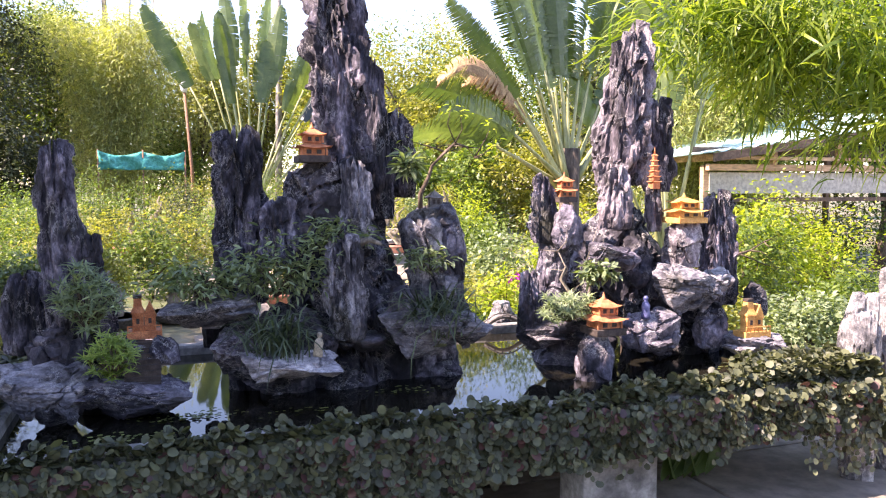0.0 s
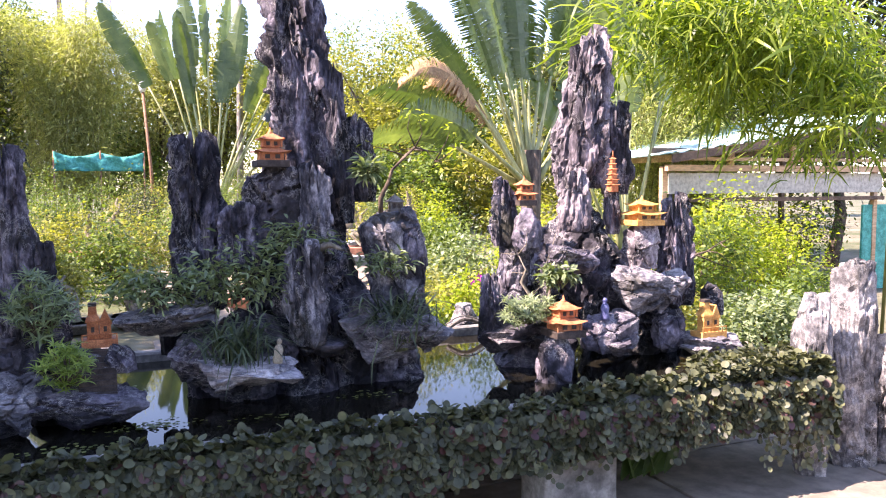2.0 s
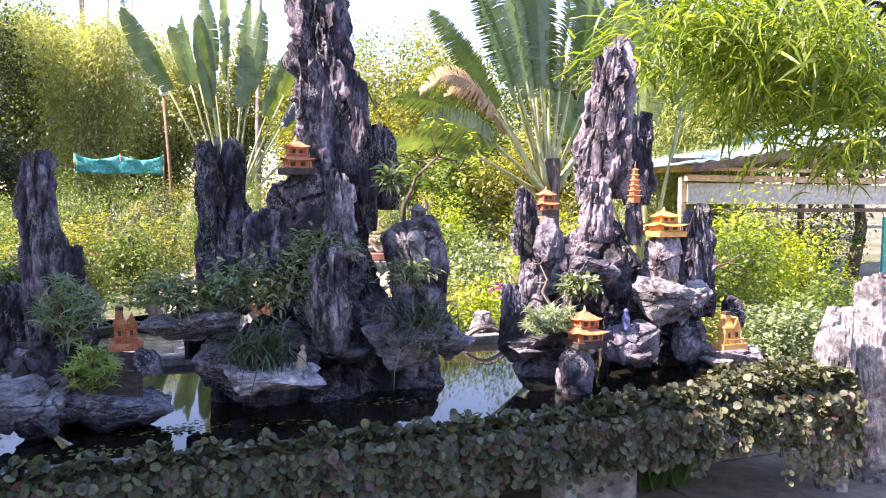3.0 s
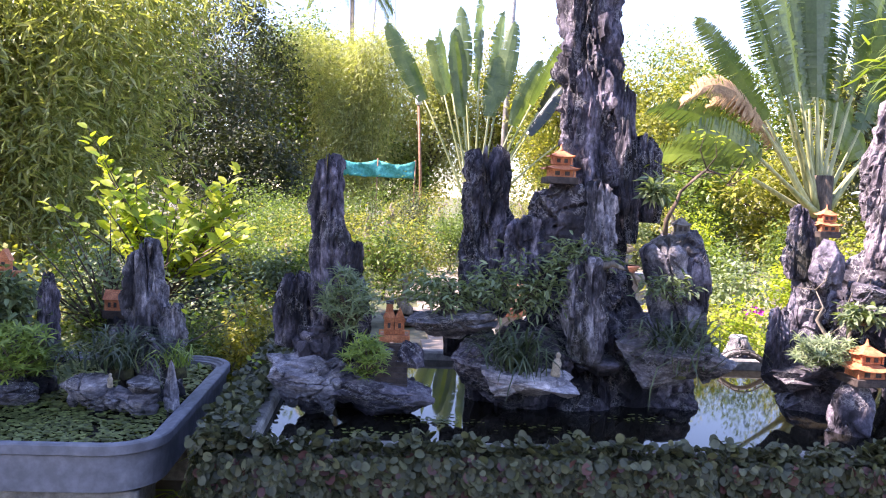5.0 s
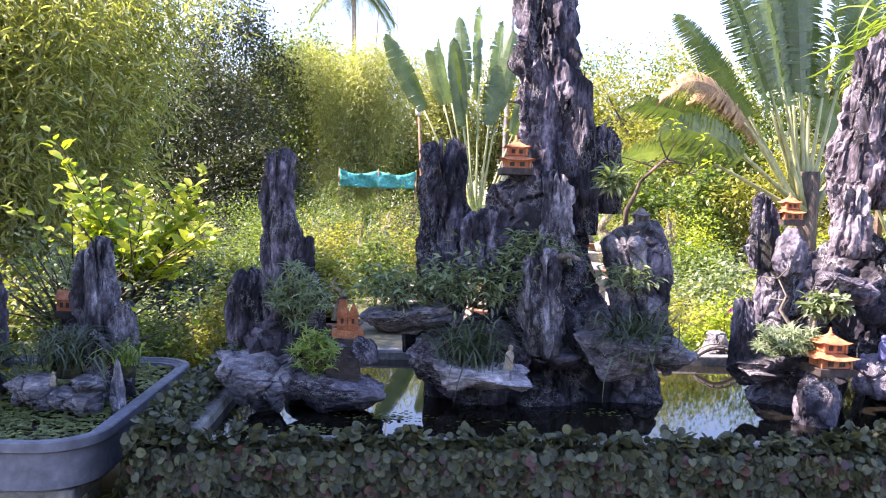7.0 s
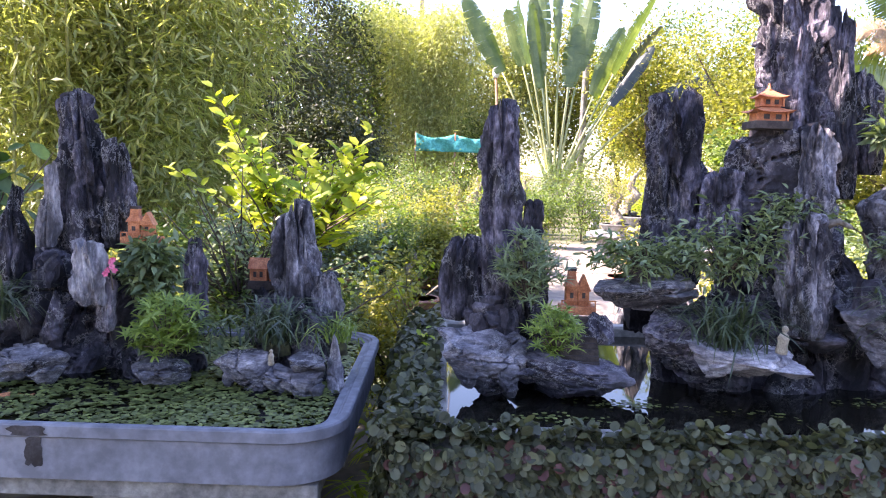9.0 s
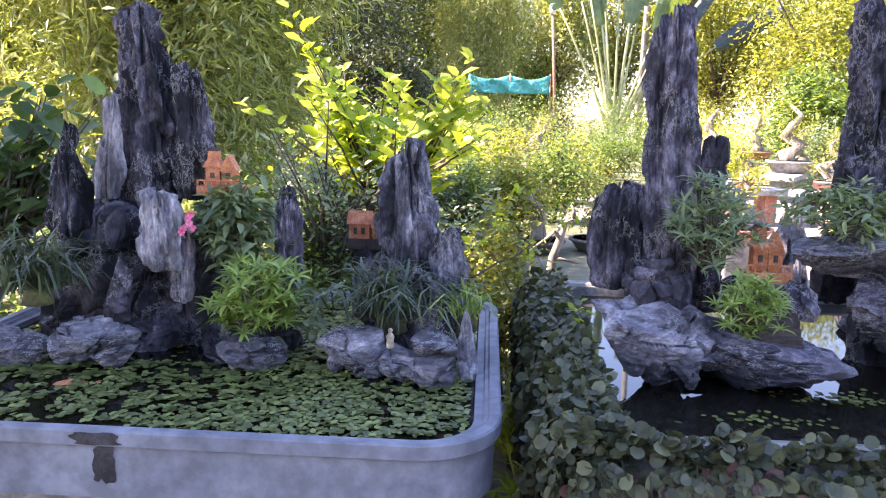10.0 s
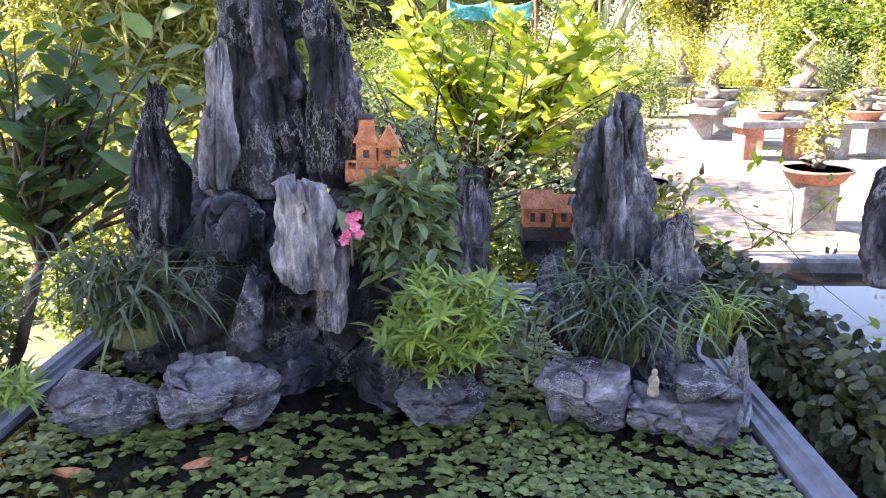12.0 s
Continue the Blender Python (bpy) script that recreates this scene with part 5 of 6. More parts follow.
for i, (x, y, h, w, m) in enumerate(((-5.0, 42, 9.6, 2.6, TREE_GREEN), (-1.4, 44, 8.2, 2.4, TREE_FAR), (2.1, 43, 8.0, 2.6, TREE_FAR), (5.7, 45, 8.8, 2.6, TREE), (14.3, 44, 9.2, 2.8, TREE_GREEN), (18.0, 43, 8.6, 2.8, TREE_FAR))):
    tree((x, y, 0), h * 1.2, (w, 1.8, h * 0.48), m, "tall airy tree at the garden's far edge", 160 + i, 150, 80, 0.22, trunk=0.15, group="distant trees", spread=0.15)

# low planting
def low_bush(i, x, y, h, w, m, size=0.07, label="low green garden shrub"):
    return tree((x, y, 0), h, (w, w * 0.7, h * 0.5), m, label, 200 + i, 34, 90, size, 0.5, 0.025, name="garden_shrub", group="garden shrubs", spread=0.24)


r2 = rnd(77)
spots = [(-3.6, 7.2, 0.9), (-2.9, 7.6, 1.0), (-2.3, 8.8, 0.9), (-1.3, 13.2, 0.9), (-0.1, 12.6, 1.1), (0.4, 15.0, 1.2), (4.4, 10.6, 1.2), (5.4, 9.6, 1.2), (4.0, 9.4, 1.0), (4.6, 7.2, 0.8), (5.0, 6.4, 0.85), (6.3, 7.3, 1.45), (7.0, 7.8, 1.6), (5.6, 5.6, 0.7), (6.6, 6.0, 0.8), (-0.8, 14.2, 1.1), (2.6, 19.4, 1.5), (4.4, 19.6, 1.5), (6.0, 18.4, 1.5), (-2.6, 18.0, 1.3), (-4.0, 16.0, 1.2), (-1.0, 20.0, 1.4), (0.6, 22.0, 1.6), (2.2, 24.0, 1.7), (-3.0, 23.0, 1.6), (4.6, 23.5, 1.7), (7.4, 14.0, 1.5), (6.6, 16.4, 1.6), (-5.0, 6.6, 1.1), (3.9, 6.1, 0.7), (3.4, 8.3, 0.7), (5.2, 12.0, 1.2), (6.4, 10.6, 1.3), (-2.2, 12.0, 0.9), (1.3, 17.0, 1.3), (-2.9, 5.9, 0.9), (-3.4, 6.4, 1.1)]
spots += [(-3.4, 13.5, 1.2), (-2.4, 14.6, 1.3), (-3.2, 19.6, 1.7), (-1.8, 16.4, 1.3), (-2.0, 20.5, 1.8), (-0.6, 17.4, 1.2), (0.2, 24.5, 2.0), (-1.4, 24.8, 2.0), (1.8, 26.4, 2.1), (3.2, 26.8, 2.2), (-4.4, 21.5, 2.0), (0.9, 20.0, 1.2), (-2.6, 27.0, 2.2), (5.0, 26.0, 2.0)]
for i, (x, y, h) in enumerate(spots):
    # Up to x 1.5 darker leaf colours stand in for the shade there.
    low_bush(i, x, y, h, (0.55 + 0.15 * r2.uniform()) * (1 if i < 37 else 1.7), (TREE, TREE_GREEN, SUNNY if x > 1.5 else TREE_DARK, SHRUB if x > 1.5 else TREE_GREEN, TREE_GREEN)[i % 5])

# the bright young tree behind the tray
def spray(at, tips, material, label, seed, leaf=0.07, per=16, name="young_tree", thick=0.014):
    """A slender tree: stems to each tip, with leaves in pairs along the outer half."""
    r = rnd(seed)
    ob = thing(name, at, label, "tree")
    P, D, U = [], [], []
    mid = Vector(np.mean(np.array(tips), axis=0))
    fork = Vector(at).lerp(mid, 0.55) + Vector((0.03, 0, 0))
    put("trunk", tubes("trunk", [([at, tuple(Vector(at).lerp(fork, 0.5) + Vector((0.03, 0.02, 0))), tuple(fork)], [thick * 1.8, thick * 1.5, thick * 1.2])], BARK, 8), ob)
    for tx, ty, tz in tips:
        b, e = fork, Vector((tx, ty, tz))
        m = b.lerp(e, 0.5) + Vector((r.normal(0, 0.06), r.normal(0, 0.04), 0.05))
        pts = [b, b.lerp(m, 0.5) + Vector((r.normal(0, 0.02), 0, r.normal(0, 0.02))), m, m.lerp(e, 0.5), e]
        put("branch", tubes("branch", [([tuple(q) for q in pts], [thick * 0.8, thick * 0.6, thick * 0.45, thick * 0.3, thick * 0.12])], BARK, 6), ob)
        for k in range(per):
            s = 0.25 + 0.75 * k / (per - 1)
            q = m.lerp(e, (s - 0.5) * 2) if s > 0.5 else b.lerp(m, s * 2)
            P.append(q + Vector(r.normal(0, 0.025, 3)))
            d = (e - m).normalized()
            D.append(Vector(((1 if k % 2 else -1) * 0.8, r.normal(0, 0.6), 0.1)) + d * 0.6)
            U.append((r.normal(0, 0.3), -0.5 + r.normal(0, 0.3), 1))
    n = len(P)
    L = leaf * r.uniform(0.65, 1.3, n)
    put("foliage", leaf_mesh("foliage", P, D, U, L, L * 0.58, material, "oval"), ob)
    return ob


r3 = rnd(91)
tips = [(-2.12 + r3.normal(0, 0.05), 5.6 + r3.normal(0, 0.1), z) for z in (2.02, 1.92, 1.8, 1.7)] + [(-1.72 + r3.normal(0, 0.28), 5.6 + r3.normal(0, 0.2), 1.45 + r3.normal(0, 0.14)) for k in range(34)] + [(-1.25 + r3.normal(0, 0.06), 5.6, 1.58 + r3.normal(0, 0.06)) for k in range(5)]
spray((-1.75, 5.6, 0.0), tips, SUNNY, "young tree with glowing yellow-green leaves", 92, 0.10, 19)
tips = [(-1.95 + r3.normal(0, 0.35), 5.2 + r3.normal(0, 0.15), 1.15 + r3.normal(0, 0.16)) for k in range(46)]
spray((-1.9, 5.25, 0.0), tips, SHRUB, "fine-leaved twiggy tree behind the tray", 93, 0.04, 22)
tips = [(-3.12 + r3.normal(0, 0.20), 4.75 + r3.normal(0, 0.12), 1.40 + r3.normal(0, 0.22)) for k in range(34)]
spray((-3.75, 4.9, -0.02), tips, BIG, "branch with broad dark green leaves", 94, 0.125, 8, "leafy_branch", 0.016)
# overhanging bamboo by the shed
tips = [(3.2 + 2.4 * r3.uniform(), 4.6 + r3.normal(0, 0.3), 2.0 + 1.0 * r3.uniform()) for k in range(120)]
ob = thing("bamboo_spray", (7.4, 5.6, 0), "fresh green bamboo boughs hanging over the shed", "bamboo")
C = np.array(tips)
C = C[(C[:, 2] > 2.75 - (C[:, 0] - 3.2) * 0.40)]
Pn, Dn, Un, Ln, Wn = clump_leaves(r3, C, (0.19, 0.15, 0.14), 60, 0.25, 0.075, 0.8, 0.5)
Dn[:, 0] -= 0.7
put("foliage", leaf_mesh("foliage", Pn, Dn, Un, Ln, Wn, BAMBOO_NEAR, "blade"), ob)
for i in range(min(9, len(C) // 5)):
    put("culm", tubes("culm", [([(7.2 + 0.1 * i, 5.6, 0), (6.9 + 0.1 * i, 5.3, 2.4), tuple(C[i * 5] + [0.7, 0, 0.45]), tuple(C[i * 5])], [0.02, 0.016, 0.009, 0.003])], CULM, 5), ob)

# ---- shed, posts, net ----
shed = thing("shed", (7.2, 9.0, 0), "open timber shed with a pale teal sheet roof", "shed")
part("front_beam", box(7.15, 11.5, 8.95, 9.03, 1.88, 1.97, 0.006), TIMBER, shed)
part("upper_beam", box(7.15, 11.5, 9.3, 9.38, 2.12, 2.22, 0.006), DARK_TIMBER, shed)
part("lower_beam", box(7.6, 11.5, 9.0, 9.06, 1.44, 1.50, 0.005), DARK_TIMBER, shed)
part("wall_sheet", box(7.25, 11.5, 9.05, 9.08, 1.56, 1.86, 0.004), FIBRE, shed)
part("tie_beam", box(7.15, 11.5, 8.86, 8.93, 2.03, 2.08, 0.004), TIMBER, shed)
part("strut", box(8.25, 8.33, 8.95, 9.02, 1.97, 2.2, 0.004), TIMBER, shed)
part("strut", box(9.45, 9.53, 8.96, 9.02, 1.97, 2.28, 0.004), TIMBER, shed)
for px in (7.2, 11.4):
    part("post", box(px - 0.04, px + 0.04, 9.08, 9.16, -0.02, 1.95, 0.005), TIMBER, shed)
    part("back_post", box(px - 0.04, px + 0.04, 11.0, 11.08, -0.02, 2.6, 0.005), DARK_TIMBER, shed)
bm = bmesh.new()
n = 60
rows = []
for j, (yy, zz, gain) in enumerate(((8.7, 2.12, 0.62), (11.6, 2.02, 1.0))):
    rows.append([[bm.verts.new((7.0 + 4.6 * i / n, yy, zz + gain * i / n + 0.018 * math.sin(i * 1.9) - t)) for i in range(n + 1)] for t in (0, 0.01)])
for i in range(n):
    for t in (0, 1):
        f = (rows[0][t][i], rows[0][t][i + 1], rows[1][t][i + 1], rows[1][t][i])
        bm.faces.new(f if t == 0 else f[::-1])
    bm.faces.new((rows[0][1][i], rows[0][1][i + 1], rows[0][0][i + 1], rows[0][0][i]))
part("roof", bm, TEAL_ROOF, shed)
bm = box(7.0, 11.6, 8.64, 8.69, 1.99, 2.10)
for v in bm.verts:
    v.co.z += 0.62 * (v.co.x - 7.0) / 4.6
part("fascia", bm, DARK_TIMBER, shed, "dark slanting fascia board")
part("door", box(11.15, 11.85, 9.10, 9.14, -0.02, 1.36, 0.006), TEAL_NET, shed, "bright teal door panel")
for i in range(7):
    x = 7.4 + 0.6 * i
    part("rafter", box(x, x + 0.05, 8.72, 11.5, 2.02 + 0.08 * i, 2.09 + 0.08 * i), TIMBER, shed)

for i, (x, y, h, w) in enumerate(((8.5, 8.1, 1.35, 0.72), (8.0, 10.0, 1.4, 0.8), (8.9, 10.3, 1.45, 0.8), (9.6, 9.7, 1.2, 0.7), (7.7, 12.6, 1.8, 0.9), (9.0, 13.2, 1.9, 1.0), (10.6, 12.2, 2.0, 1.1), (12.2, 12.4, 2.0, 1.1), (11.4, 10.6, 1.5, 0.8))):
    low_bush(70 + i, x, y, h, w, (SUNNY, TREE, TREE_GREEN)[i % 3], 0.06, "bright green bush growing through the open shed")

lamp = thing("lamp_post", (1.3, 31.0, 0), "thin rusty garden lamp post with a small white head", "lamp post")
put("pole", tubes("pole", [([(1.38, 31.0, -0.05), (1.28, 31.0, 2.4), (1.08, 31.0, 5.2)], [0.07, 0.06, 0.05])], RUST, 8), lamp)
put("lamp_head", tubes("lamp_head", [([(1.08, 31.0, 5.15), (1.08, 31.0, 5.25), (1.08, 31.0, 5.45), (1.08, 31.0, 5.58)], [0.08, 0.13, 0.13, 0.05])], WHITE, 10), lamp)
put("arm", tubes("arm", [([(1.08, 31.0, 5.5), (1.02, 31.0, 6.1), (0.9, 31.0, 6.6)], [0.03, 0.025, 0.015])], RUST, 6), lamp)
tagged(put("utility_pole", tubes("utility_pole", [([(4.75, 33.0, -0.1), (4.85, 33.0, 6.0), (4.95, 33.0, 14.0)], [0.14, 0.13, 0.10])], OLD_CONCRETE, 8)), "slim grey utility pole behind the garden", "pole")
for dz in (0.0, 0.6):
    pts = [(5.1 + 25 * s, 32.0 + 4 * s, 13.2 - dz - 3.2 * s + 1.6 * (s - 0.5) ** 2) for s in (0, 0.25, 0.5, 0.75, 1)]
    tagged(put("cable", tubes("cable", [(pts, [0.02] * 5)], STEEL, 5)), "thin overhead cable against the sky", "cable")

def net(x0, x1, y, z0, z1, seed):
    n = 26
    r = rnd(seed)
    v = []
    for j in range(7):
        for i in range(n + 1):
            s = i / n
            top = z1 - 0.16 * math.sin(math.pi * ((s * 2.0) % 1.0)) 
            z = z0 + (top - z0) * j / 6
            v.append((x0 + (x1 - x0) * s, y + 0.10 * math.sin(s * 19 + j * 0.7) + 0.05 * r.normal(), z))
    f = [(j * (n + 1) + i, j * (n + 1) + i + 1, (j + 1) * (n + 1) + i + 1, (j + 1) * (n + 1) + i) for j in range(6) for i in range(n)]
    ob = put("shade_net", mesh_of("shade_net", v, f, TEAL_NET, True))
    s = ob.modifiers.new("thickness", "SOLIDIFY")
    s.thickness = 0.01
    return tagged(ob, "sagging bright teal shade net among the trees", "net")


net(-1.85, 1.0, 29.5, 2.25, 2.9, 4)
for px in (-1.85, -0.4, 1.0):
    tagged(put("net_post", tubes("net_post", [([(px, 29.55, -0.05), (px, 29.55, 2.95)], [0.03, 0.03])], RUST, 6)), "thin rusty post holding the shade net", "post", "net posts")

tower = thing("lattice_tower", (-0.6, 60, 0), "steel lattice tower far behind the trees", "tower")
for sx in (-1, 1):
    for sy in (-1, 1):
        put("leg", tubes("leg", [([(-0.6 + sx * 1.4, 60 + sy * 1.4, 0), (-0.6 + sx * 0.45, 60 + sy * 0.45, 22)], [0.07, 0.05])], STEEL, 5), tower)
for q in range(22):
    w0, w1 = 1.4 - 0.0432 * q, 1.4 - 0.0432 * (q + 1)
    put("brace", tubes("brace", [([(-0.6 - w0, 60 - w0, q), (-0.6 + w1, 60 - w1, q + 1)], [0.035, 0.035]), ([(-0.6 + w0, 60 - w0, q), (-0.6 - w1, 60 - w1, q + 1)], [0.035, 0.035])], STEEL, 4), tower)

# ---- bonsai benches along the path ----
def bench(x, y, yaw, w, d, h, leg_material, label="grey stone bench on two piers"):
    ob = thing("bonsai_bench", (0, 0, 0), label, "bench", "bonsai benches")
    part("top", box(-w / 2, w / 2, -d / 2, d / 2, h - 0.09, h, 0.01), BENCH, ob)
    for s in (-1, 1):
        part("pier", box(s * w * 0.33 - 0.09, s * w * 0.33 + 0.09, -d * 0.32, d * 0.32, -0.02, h - 0.09, 0.01), leg_material, ob)
    ob.matrix_basis = pose(x, y, 0, 0, 0, yaw)
    return ob


def bonsai(x, y, z, size, seed, pot=BRICK_RED, label="gnarled bonsai in a shallow red clay pot"):
    r = rnd(seed)
    ob = thing("bonsai", (x, y, z), label, "bonsai", "potted bonsai")
    prof = [(0.27, 0.0), (0.30, 0.02), (0.38, 0.16), (0.42, 0.17), (0.42, 0.21), (0.36, 0.21), (0.35, 0.17)] if z > 0.45 else [(0.36, 0.0), (0.40, 0.02), (0.50, 0.16), (0.54, 0.17), (0.54, 0.21), (0.47, 0.21), (0.46, 0.17)]
    v, f = tube_data([(x, y, z + b * size) for a, b in prof], [a * size for a, b in prof], 20)
    put("pot", mesh_of("pot", v, f, pot, True), ob)
    pts = [(x, y, z + 0.17 * size)]
    for q in range(6):
        pts.append((x + r.normal(0, 0.10) * size, y + r.normal(0, 0.06) * size, z + (0.3 + 0.17 * q) * size))
    put("trunk", tubes("trunk", [(pts, [size * s for s in (0.17, 0.15, 0.13, 0.10, 0.08, 0.05, 0.02)])], PALE_BARK, 9), ob)
    c = np.array([(p[0] + r.normal(0, 0.14) * size, p[1] + r.normal(0, 0.12) * size, p[2]) for p in pts[2:] for k in range(3)])
    put("foliage", leaf_mesh("foliage", *clump_leaves(r, c, (0.09 * size,) * 3, 36, 0.05, 0.5), TREE, "diamond"), ob)
    put("soil", tubes("soil", [([(x, y, z + 0.15 * size), (x, y, z + 0.19 * size)], [prof[-1][0] * size, prof[-1][0] * 0.88 * size])], SOIL, 16), ob)
    return ob


for x, y, yaw, w, d, h, m in (
    (3.6, 20.8, 0, 1.25, 0.5, 0.66, BENCH), (2.75, 15.9, 62, 2.4, 0.6, 0.52, BENCH), (2.62, 12.9, 8, 1.15, 0.55, 0.53, BRICK_RED),
    (2.9, 14.3, 70, 1.2, 0.5, 0.52, BRICK_RED), (4.9, 17.2, 60, 2.6, 0.6, 0.50, BENCH), (4.0, 13.2, 20, 1.3, 0.55, 0.50, BENCH),
    (5.6, 15.2, 65, 2.2, 0.6, 0.52, BENCH), (5.3, 20.5, 0, 1.8, 0.5, 0.6, BENCH), (6.9, 18.6, 40, 2.0, 0.6, 0.55, BENCH), (1.4, 21.0, 0, 1.6, 0.5, 0.55, BENCH),
    (0.0, 19.0, 80, 2.0, 0.55, 0.52, BENCH), (-0.4, 15.4, 0, 1.4, 0.55, 0.42, BRICK_RED),
):
    bench(x, y, yaw, w, d, h, m)
for i, (x, y, z, s) in enumerate(((3.2, 16.9, 0.52, 0.9), (2.5, 15.2, 0.52, 0.6), (2.6, 12.9, 0.53, 0.45), (4.9, 17.2, 0.50, 1.0), (5.3, 17.9, 0.50, 0.7), (4.0, 13.2, 0.50, 0.6), (5.6, 15.2, 0.52, 0.8), (5.2, 14.5, 0.52, 0.6), (5.3, 20.5, 0.6, 0.8), (6.9, 18.6, 0.55, 0.8), (3.6, 20.8, 0.66, 0.7), (1.4, 21.0, 0.55, 0.7), (0.0, 19.4, 0.52, 0.7), (0.0, 18.4, 0.52, 0.6), (-0.4, 15.4, 0.42, 0.6))):
    bonsai(x, y, z, s * 1.15, 300 + i, *((BRICK_RED,) if i % 3 == 2 else (OLD_CONCRETE, "gnarled pale bonsai in a weathered grey pot")))
pedestal = thing("pedestal", (1.3, 8.6, 0), "square concrete pedestal under the round pot", "pedestal")
part("shaft", box(1.13, 1.43, 8.45, 8.75, -0.02, 0.40, 0.012), OLD_CONCRETE, pedestal)
bonsai(1.28, 8.6, 0.40, 0.55, 330, BRICK_RED, "gnarled pale bonsai in a wide red pot on a pedestal")
for i, (x, y, s) in enumerate(((-1.0, 9.3, 0.55), (-0.5, 10.0, 0.6), (-0.9, 11.0, 0.7), (0.2, 10.2, 0.6), (-2.2, 10.6, 0.7), (-1.6, 12.6, 0.7))):
    bonsai(x, y, 0.0, s, 340 + i, GREY_CLAY if i % 2 else BRICK_RED, "bonsai in a clay pot on the ground")

bowl = thing("garden_lamp", (4.04, 3.36, 1.1), "small white glazed lamp bowl on the pale stone", "lamp")
prof = [(0.02, 1.08), (0.03, 1.10), (0.045, 1.13), (0.055, 1.19), (0.05, 1.21), (0.02, 1.215)]
put("bowl", tubes("bowl", [([(4.04, 3.36, b) for a, b in prof], [a for a, b in prof])], WHITE, 14), bowl)

# broad leaves under the basin's end
P = [(2.62 + 0.05 * i, 3.62, 0.0) for i in range(7)]
tagged(put("broadleaf_plant", leaf_mesh("broadleaf_plant", P, [(0.5 * math.sin(i * 2.1), -0.3, 1) for i in range(7)], [(0.2, -1, 0.3)] * 7, [0.34] * 7, [0.13] * 7, BIG, "oval")), "broad green leaves growing under the basin", "plant")


# ---- gnarled wood, fish, bridge, steps ----
def limb(at, steps, radius, material, label, seed, twigs=0, leaf=None, name="gnarled_branch"):
    """A twisted limb that follows steps of (dx, dy, dz), with thin twigs at its end."""
    r = rnd(seed)
    ob = thing(name, at, label, "branch", "gnarled wood")
    pts = [Vector(at)]
    for s in steps:
        pts.append(pts[-1] + Vector(s))
    n = len(pts)
    put("limb", tubes("limb", [([tuple(q) for q in pts], [radius * (1 - 0.8 * i / (n - 1)) * r.uniform(0.85, 1.15) for i in range(n)])], material, 8), ob)
    tips = []
    for k in range(twigs):
        b = pts[max(1, n - 1 - k % 4)]
        e = b + Vector(r.normal(0, 1, 3)) * 0.11 + Vector((0, 0, 0.03))
        put("twig", tubes("twig", [([tuple(b), tuple(b.lerp(e, 0.5) + Vector(r.normal(0, 0.015, 3))), tuple(e)], [radius * 0.3, radius * 0.2, radius * 0.08])], material, 5), ob)
        tips.append(tuple(e))
    if leaf and tips:
        put("foliage", leaf_mesh("foliage", *clump_leaves(r, tips, (0.03, 0.03, 0.02), 9, 0.035, 0.55), leaf, "oval"), ob)
    return ob


limb((1.40, 4.22, 1.53), [(0.0, 0, 0.08), (0.05, 0, 0.10), (0.02, 0, 0.06), (0.08, 0, 0.08), (0.06, 0, 0.05), (0.07, 0, -0.02), (0.05, 0, -0.06)], 0.016, BARK, "dark twisted bonsai limb on the broken stones", 501, 10, SUNNY)
limb((2.22, 3.93, 0.95), [(-0.02, 0, 0.10), (-0.06, 0, 0.08), (0.03, 0, 0.07), (-0.05, 0, 0.09)], 0.014, PALE_BARK, "bare forked twig on the ledge", 502, 5)
limb((2.30, 3.93, 0.95), [(0.03, 0, 0.12), (-0.05, 0, 0.10), (0.02, 0, 0.05)], 0.012, PALE_BARK, "bare forked twig on the ledge", 503, 4)
limb((0.98, 3.96, 1.36), [(0.05, -0.02, 0.02), (0.05, 0, -0.02), (0.06, 0, -0.03), (0.03, 0, -0.06)], 0.020, PALE_BARK, "pale brown driftwood lying on the stones", 504, 0)
limb((-0.70, 6.0, -0.02), [(0.01, 0, 0.25), (0.02, 0, 0.25), (0.01, 0, 0.15), (0.04, 0, 0.12), (0.03, 0, 0.10), (0.05, 0, 0.03)], 0.05, PALE_BARK, "weathered driftwood stump behind the basin", 505, 4)
limb((-1.15, 4.2, 0.85), [(0.06, 0, 0.03), (0.07, 0, 0.05), (0.06, 0, 0.02), (0.06, 0, 0.05), (0.05, 0, -0.01)], 0.006, BARK, "thin leafy twig reaching past the cone stone", 506, 9, SUNNY)
limb((3.55, 4.5, 0.9), [(0.08, 0, 0.06), (0.10, 0, 0.12), (0.14, 0, 0.10), (0.10, 0, 0.02), (0.12, 0, 0.06)], 0.02, BARK, "dark crooked limb beside the pinkish mountain", 507, 8, TREE)


def fish(x, y, turn, label):
    v, f = tube_data([(0, 0, 0), (0.02, 0, 0), (0.06, 0.004, 0), (0.10, 0.002, 0), (0.125, 0, 0), (0.15, -0.008, 0)], [0.004, 0.016, 0.022, 0.014, 0.005, 0.014], 8)
    ob = put("fish", mesh_of("fish", v, f, TERRACOTTA, True))
    ob.matrix_basis = pose(x, y, 0.592, 0, 0, turn)
    return tagged(ob, label, "fish", "goldfish")


fish(-2.62, 3.52, 170, "orange goldfish at the water's surface")
fish(-2.45, 3.55, 20, "orange goldfish at the water's surface")

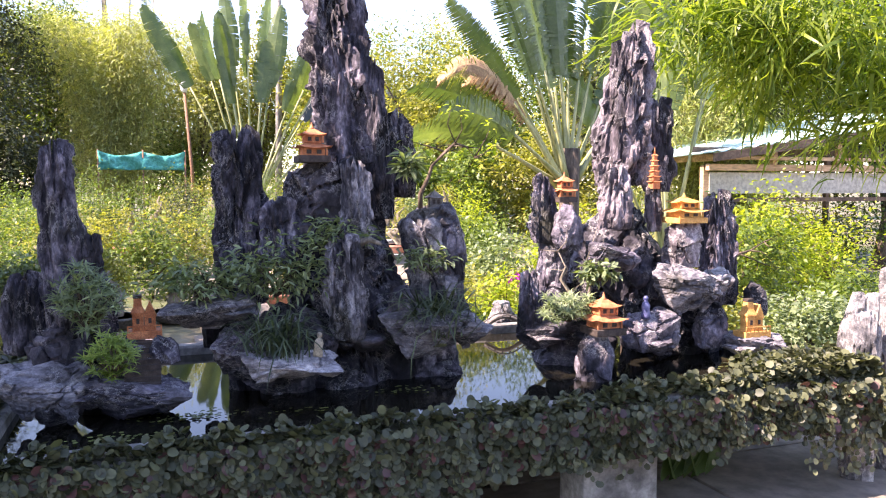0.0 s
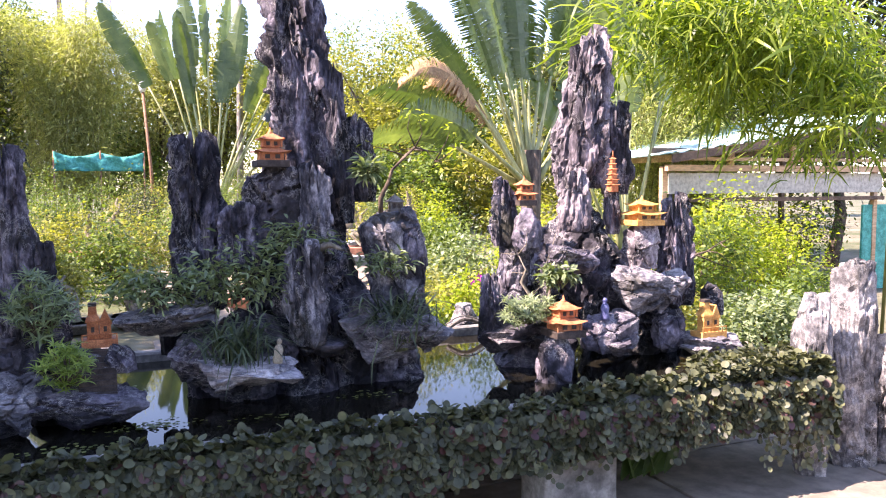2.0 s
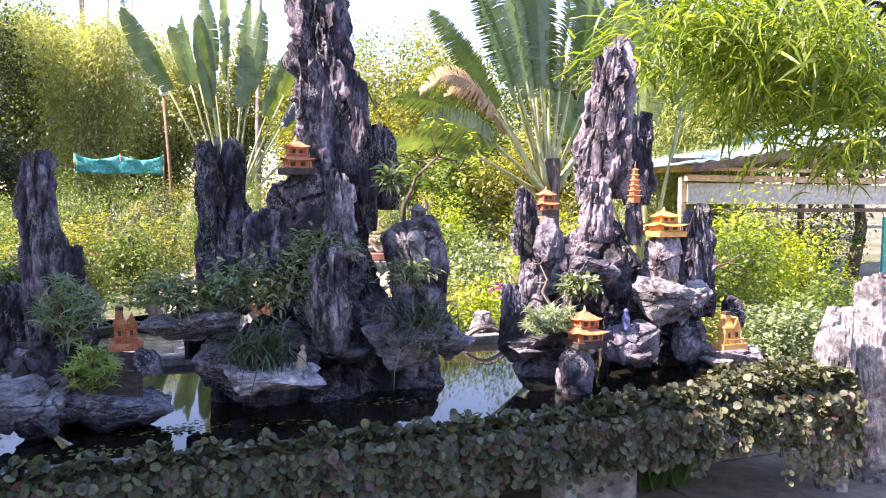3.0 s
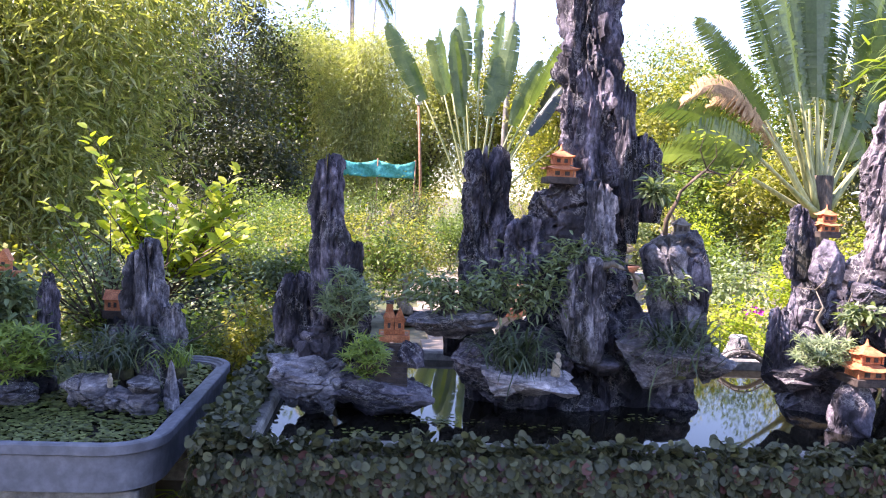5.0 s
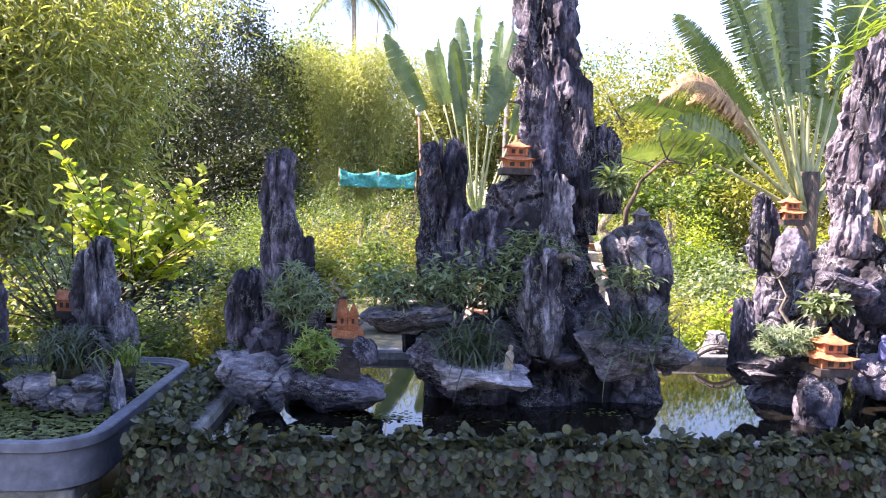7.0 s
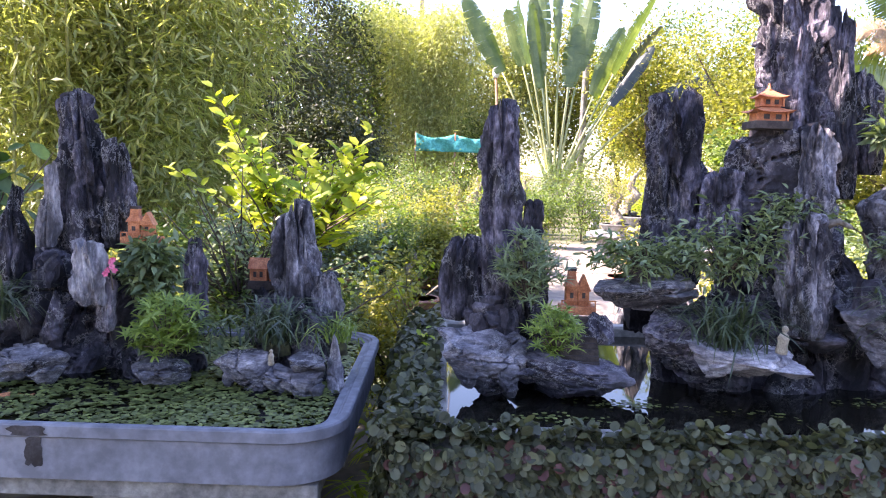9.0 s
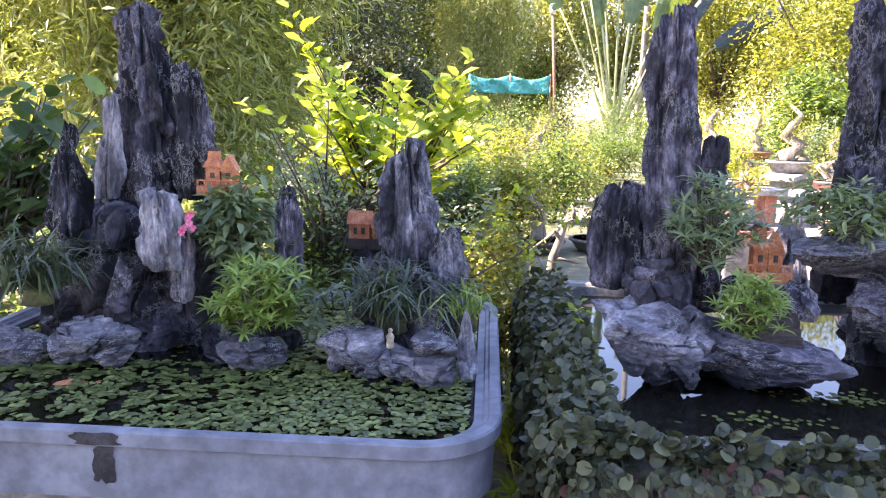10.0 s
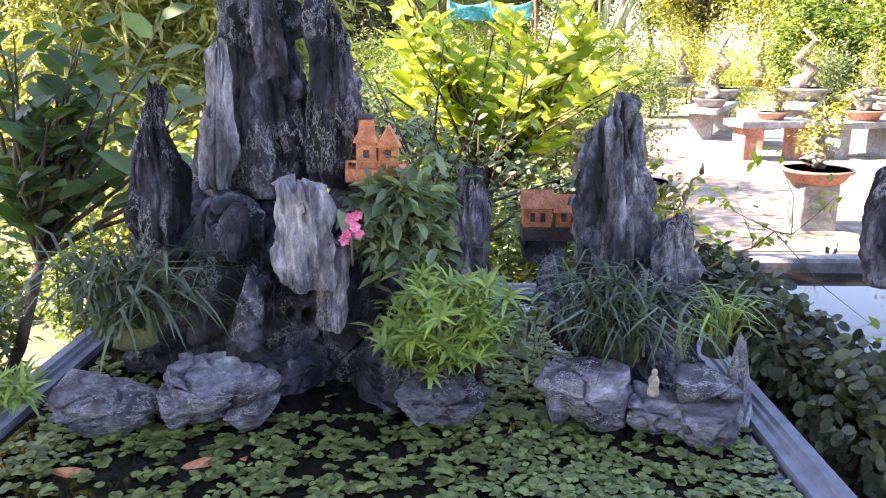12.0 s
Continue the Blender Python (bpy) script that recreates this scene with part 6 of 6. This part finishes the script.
bridge = thing("toy_bridge", (2.35, 5.1, 0.6), "small arched stone bridge at the pond's back edge", "bridge")
arch = [(2.22 + 0.03 * i, 5.2, 0.645 + 0.06 * math.sin(math.pi * i / 10)) for i in range(11)]
put("deck", tubes("deck", [(arch, [0.016] * 11)], GREY_CLAY, 6), bridge)
for dy in (-0.04, 0.04):
    put("rail", tubes("rail", [([(x, y + dy, z + 0.02) for x, y, z in arch], [0.005] * 11)], GREY_CLAY, 5), bridge)
for i in range(0, 11, 2):
    x, y, z = arch[i]
    put("post", tubes("post", [([(x, y - 0.04, z), (x, y - 0.04, z + 0.02)], [0.005, 0.005])], GREY_CLAY, 5), bridge)

stair = thing("toy_stair", (0.20, 4.0, 1.11), "tiny dark clay stair on the flat ledge", "stair")
for i in range(7):
    part("step", box(0.16, 0.23, 3.96 + 0.014 * i, 4.05, 1.10 + 0.016 * i, 1.116 + 0.016 * i), DARK_CLAY, stair)
stair = thing("toy_stair", (-0.08, 3.9, 0.70), "dark layered clay steps beside the low slab", "stair")
for i in range(9):
    part("step", box(-0.16, 0.0, 3.80 + 0.018 * i, 4.0, 0.70 + 0.024 * i, 0.724 + 0.024 * i), DARK_CLAY, stair)

# back bank of the pond: pale stones and low plants
bank = Rockery((1.5, 5.6, 0), "pale tumbled stones along the pond's sunny back bank", 600, "back bank stones")
for i in range(22):
    x = -0.2 + 4.3 * i / 21 + r1.normal(0, 0.06)
    h = r1.uniform(0.35, 0.85)
    bank.stone("block", x, 5.55 + r1.uniform(0, 0.35), -0.02, h, r1.uniform(0.2, 0.36), r1.uniform(0.2, 0.3), 0.8, 0.0, "w" if i % 3 else "l")
for i in range(14):
    x = -0.4 + 4.6 * i / 13 + r1.normal(0, 0.1)
    low_bush(40 + i, x, 6.3 + r1.uniform(0, 0.8), r1.uniform(0.5, 0.8), 0.28, (TREE, SUNNY, TREE_GREEN)[i % 3], 0.05, "bright low plant on the pond's far side") if x > 1.5 else None

# greenery close behind and beside the tray
for i in range(16):
    x = -3.7 + 2.7 * i / 15 + r1.normal(0, 0.06)
    low_bush(70 + i, x, 5.25 + r1.uniform(0, 0.7), r1.uniform(0.7, 1.05), 0.26, (SHRUB, TREE_GREEN, SHRUB, TREE)[i % 4], 0.045, "low leafy plant behind the tray")
for i in range(7):
    low_bush(90 + i, -3.55 - r1.uniform(0, 0.5), 3.3 + 0.3 * i, r1.uniform(0.55, 0.95), 0.24, (TREE_GREEN, SUNNY, SHRUB)[i % 3], 0.05, "low leafy plant beside the tray")
for i in range(10):
    low_bush(100 + i, -2.8 + 0.42 * i, 8.0 + r1.uniform(0, 3.0) - (1.2 if i > 6 else 0), r1.uniform(0.5, 0.9), 0.35, (SHRUB, TREE_GREEN, TREE)[i % 3], 0.06, "low garden plant among the pots") if i < 6 else None

# ---- unseen trees added beside and behind the walker to shade the basins ----
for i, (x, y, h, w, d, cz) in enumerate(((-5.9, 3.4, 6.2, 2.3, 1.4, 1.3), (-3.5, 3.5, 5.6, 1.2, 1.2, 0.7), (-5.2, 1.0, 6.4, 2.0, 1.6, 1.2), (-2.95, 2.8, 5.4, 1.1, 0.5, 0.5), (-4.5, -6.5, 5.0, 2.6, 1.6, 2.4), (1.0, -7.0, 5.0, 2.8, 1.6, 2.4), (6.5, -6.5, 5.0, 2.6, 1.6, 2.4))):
    tree((x - (2.2 if i < 4 else 0), y - (0.9 if i < 4 else 0), 0), h, (w, d, cz), TREE_DARK, "unseen leafy tree added to shade the basins", 400 + i, 150, 75, 0.26, trunk=0.16, low=0.9, group="shade trees", spread=0.25, shift=(2.0, 0.95) if i < 4 else (0, 0))
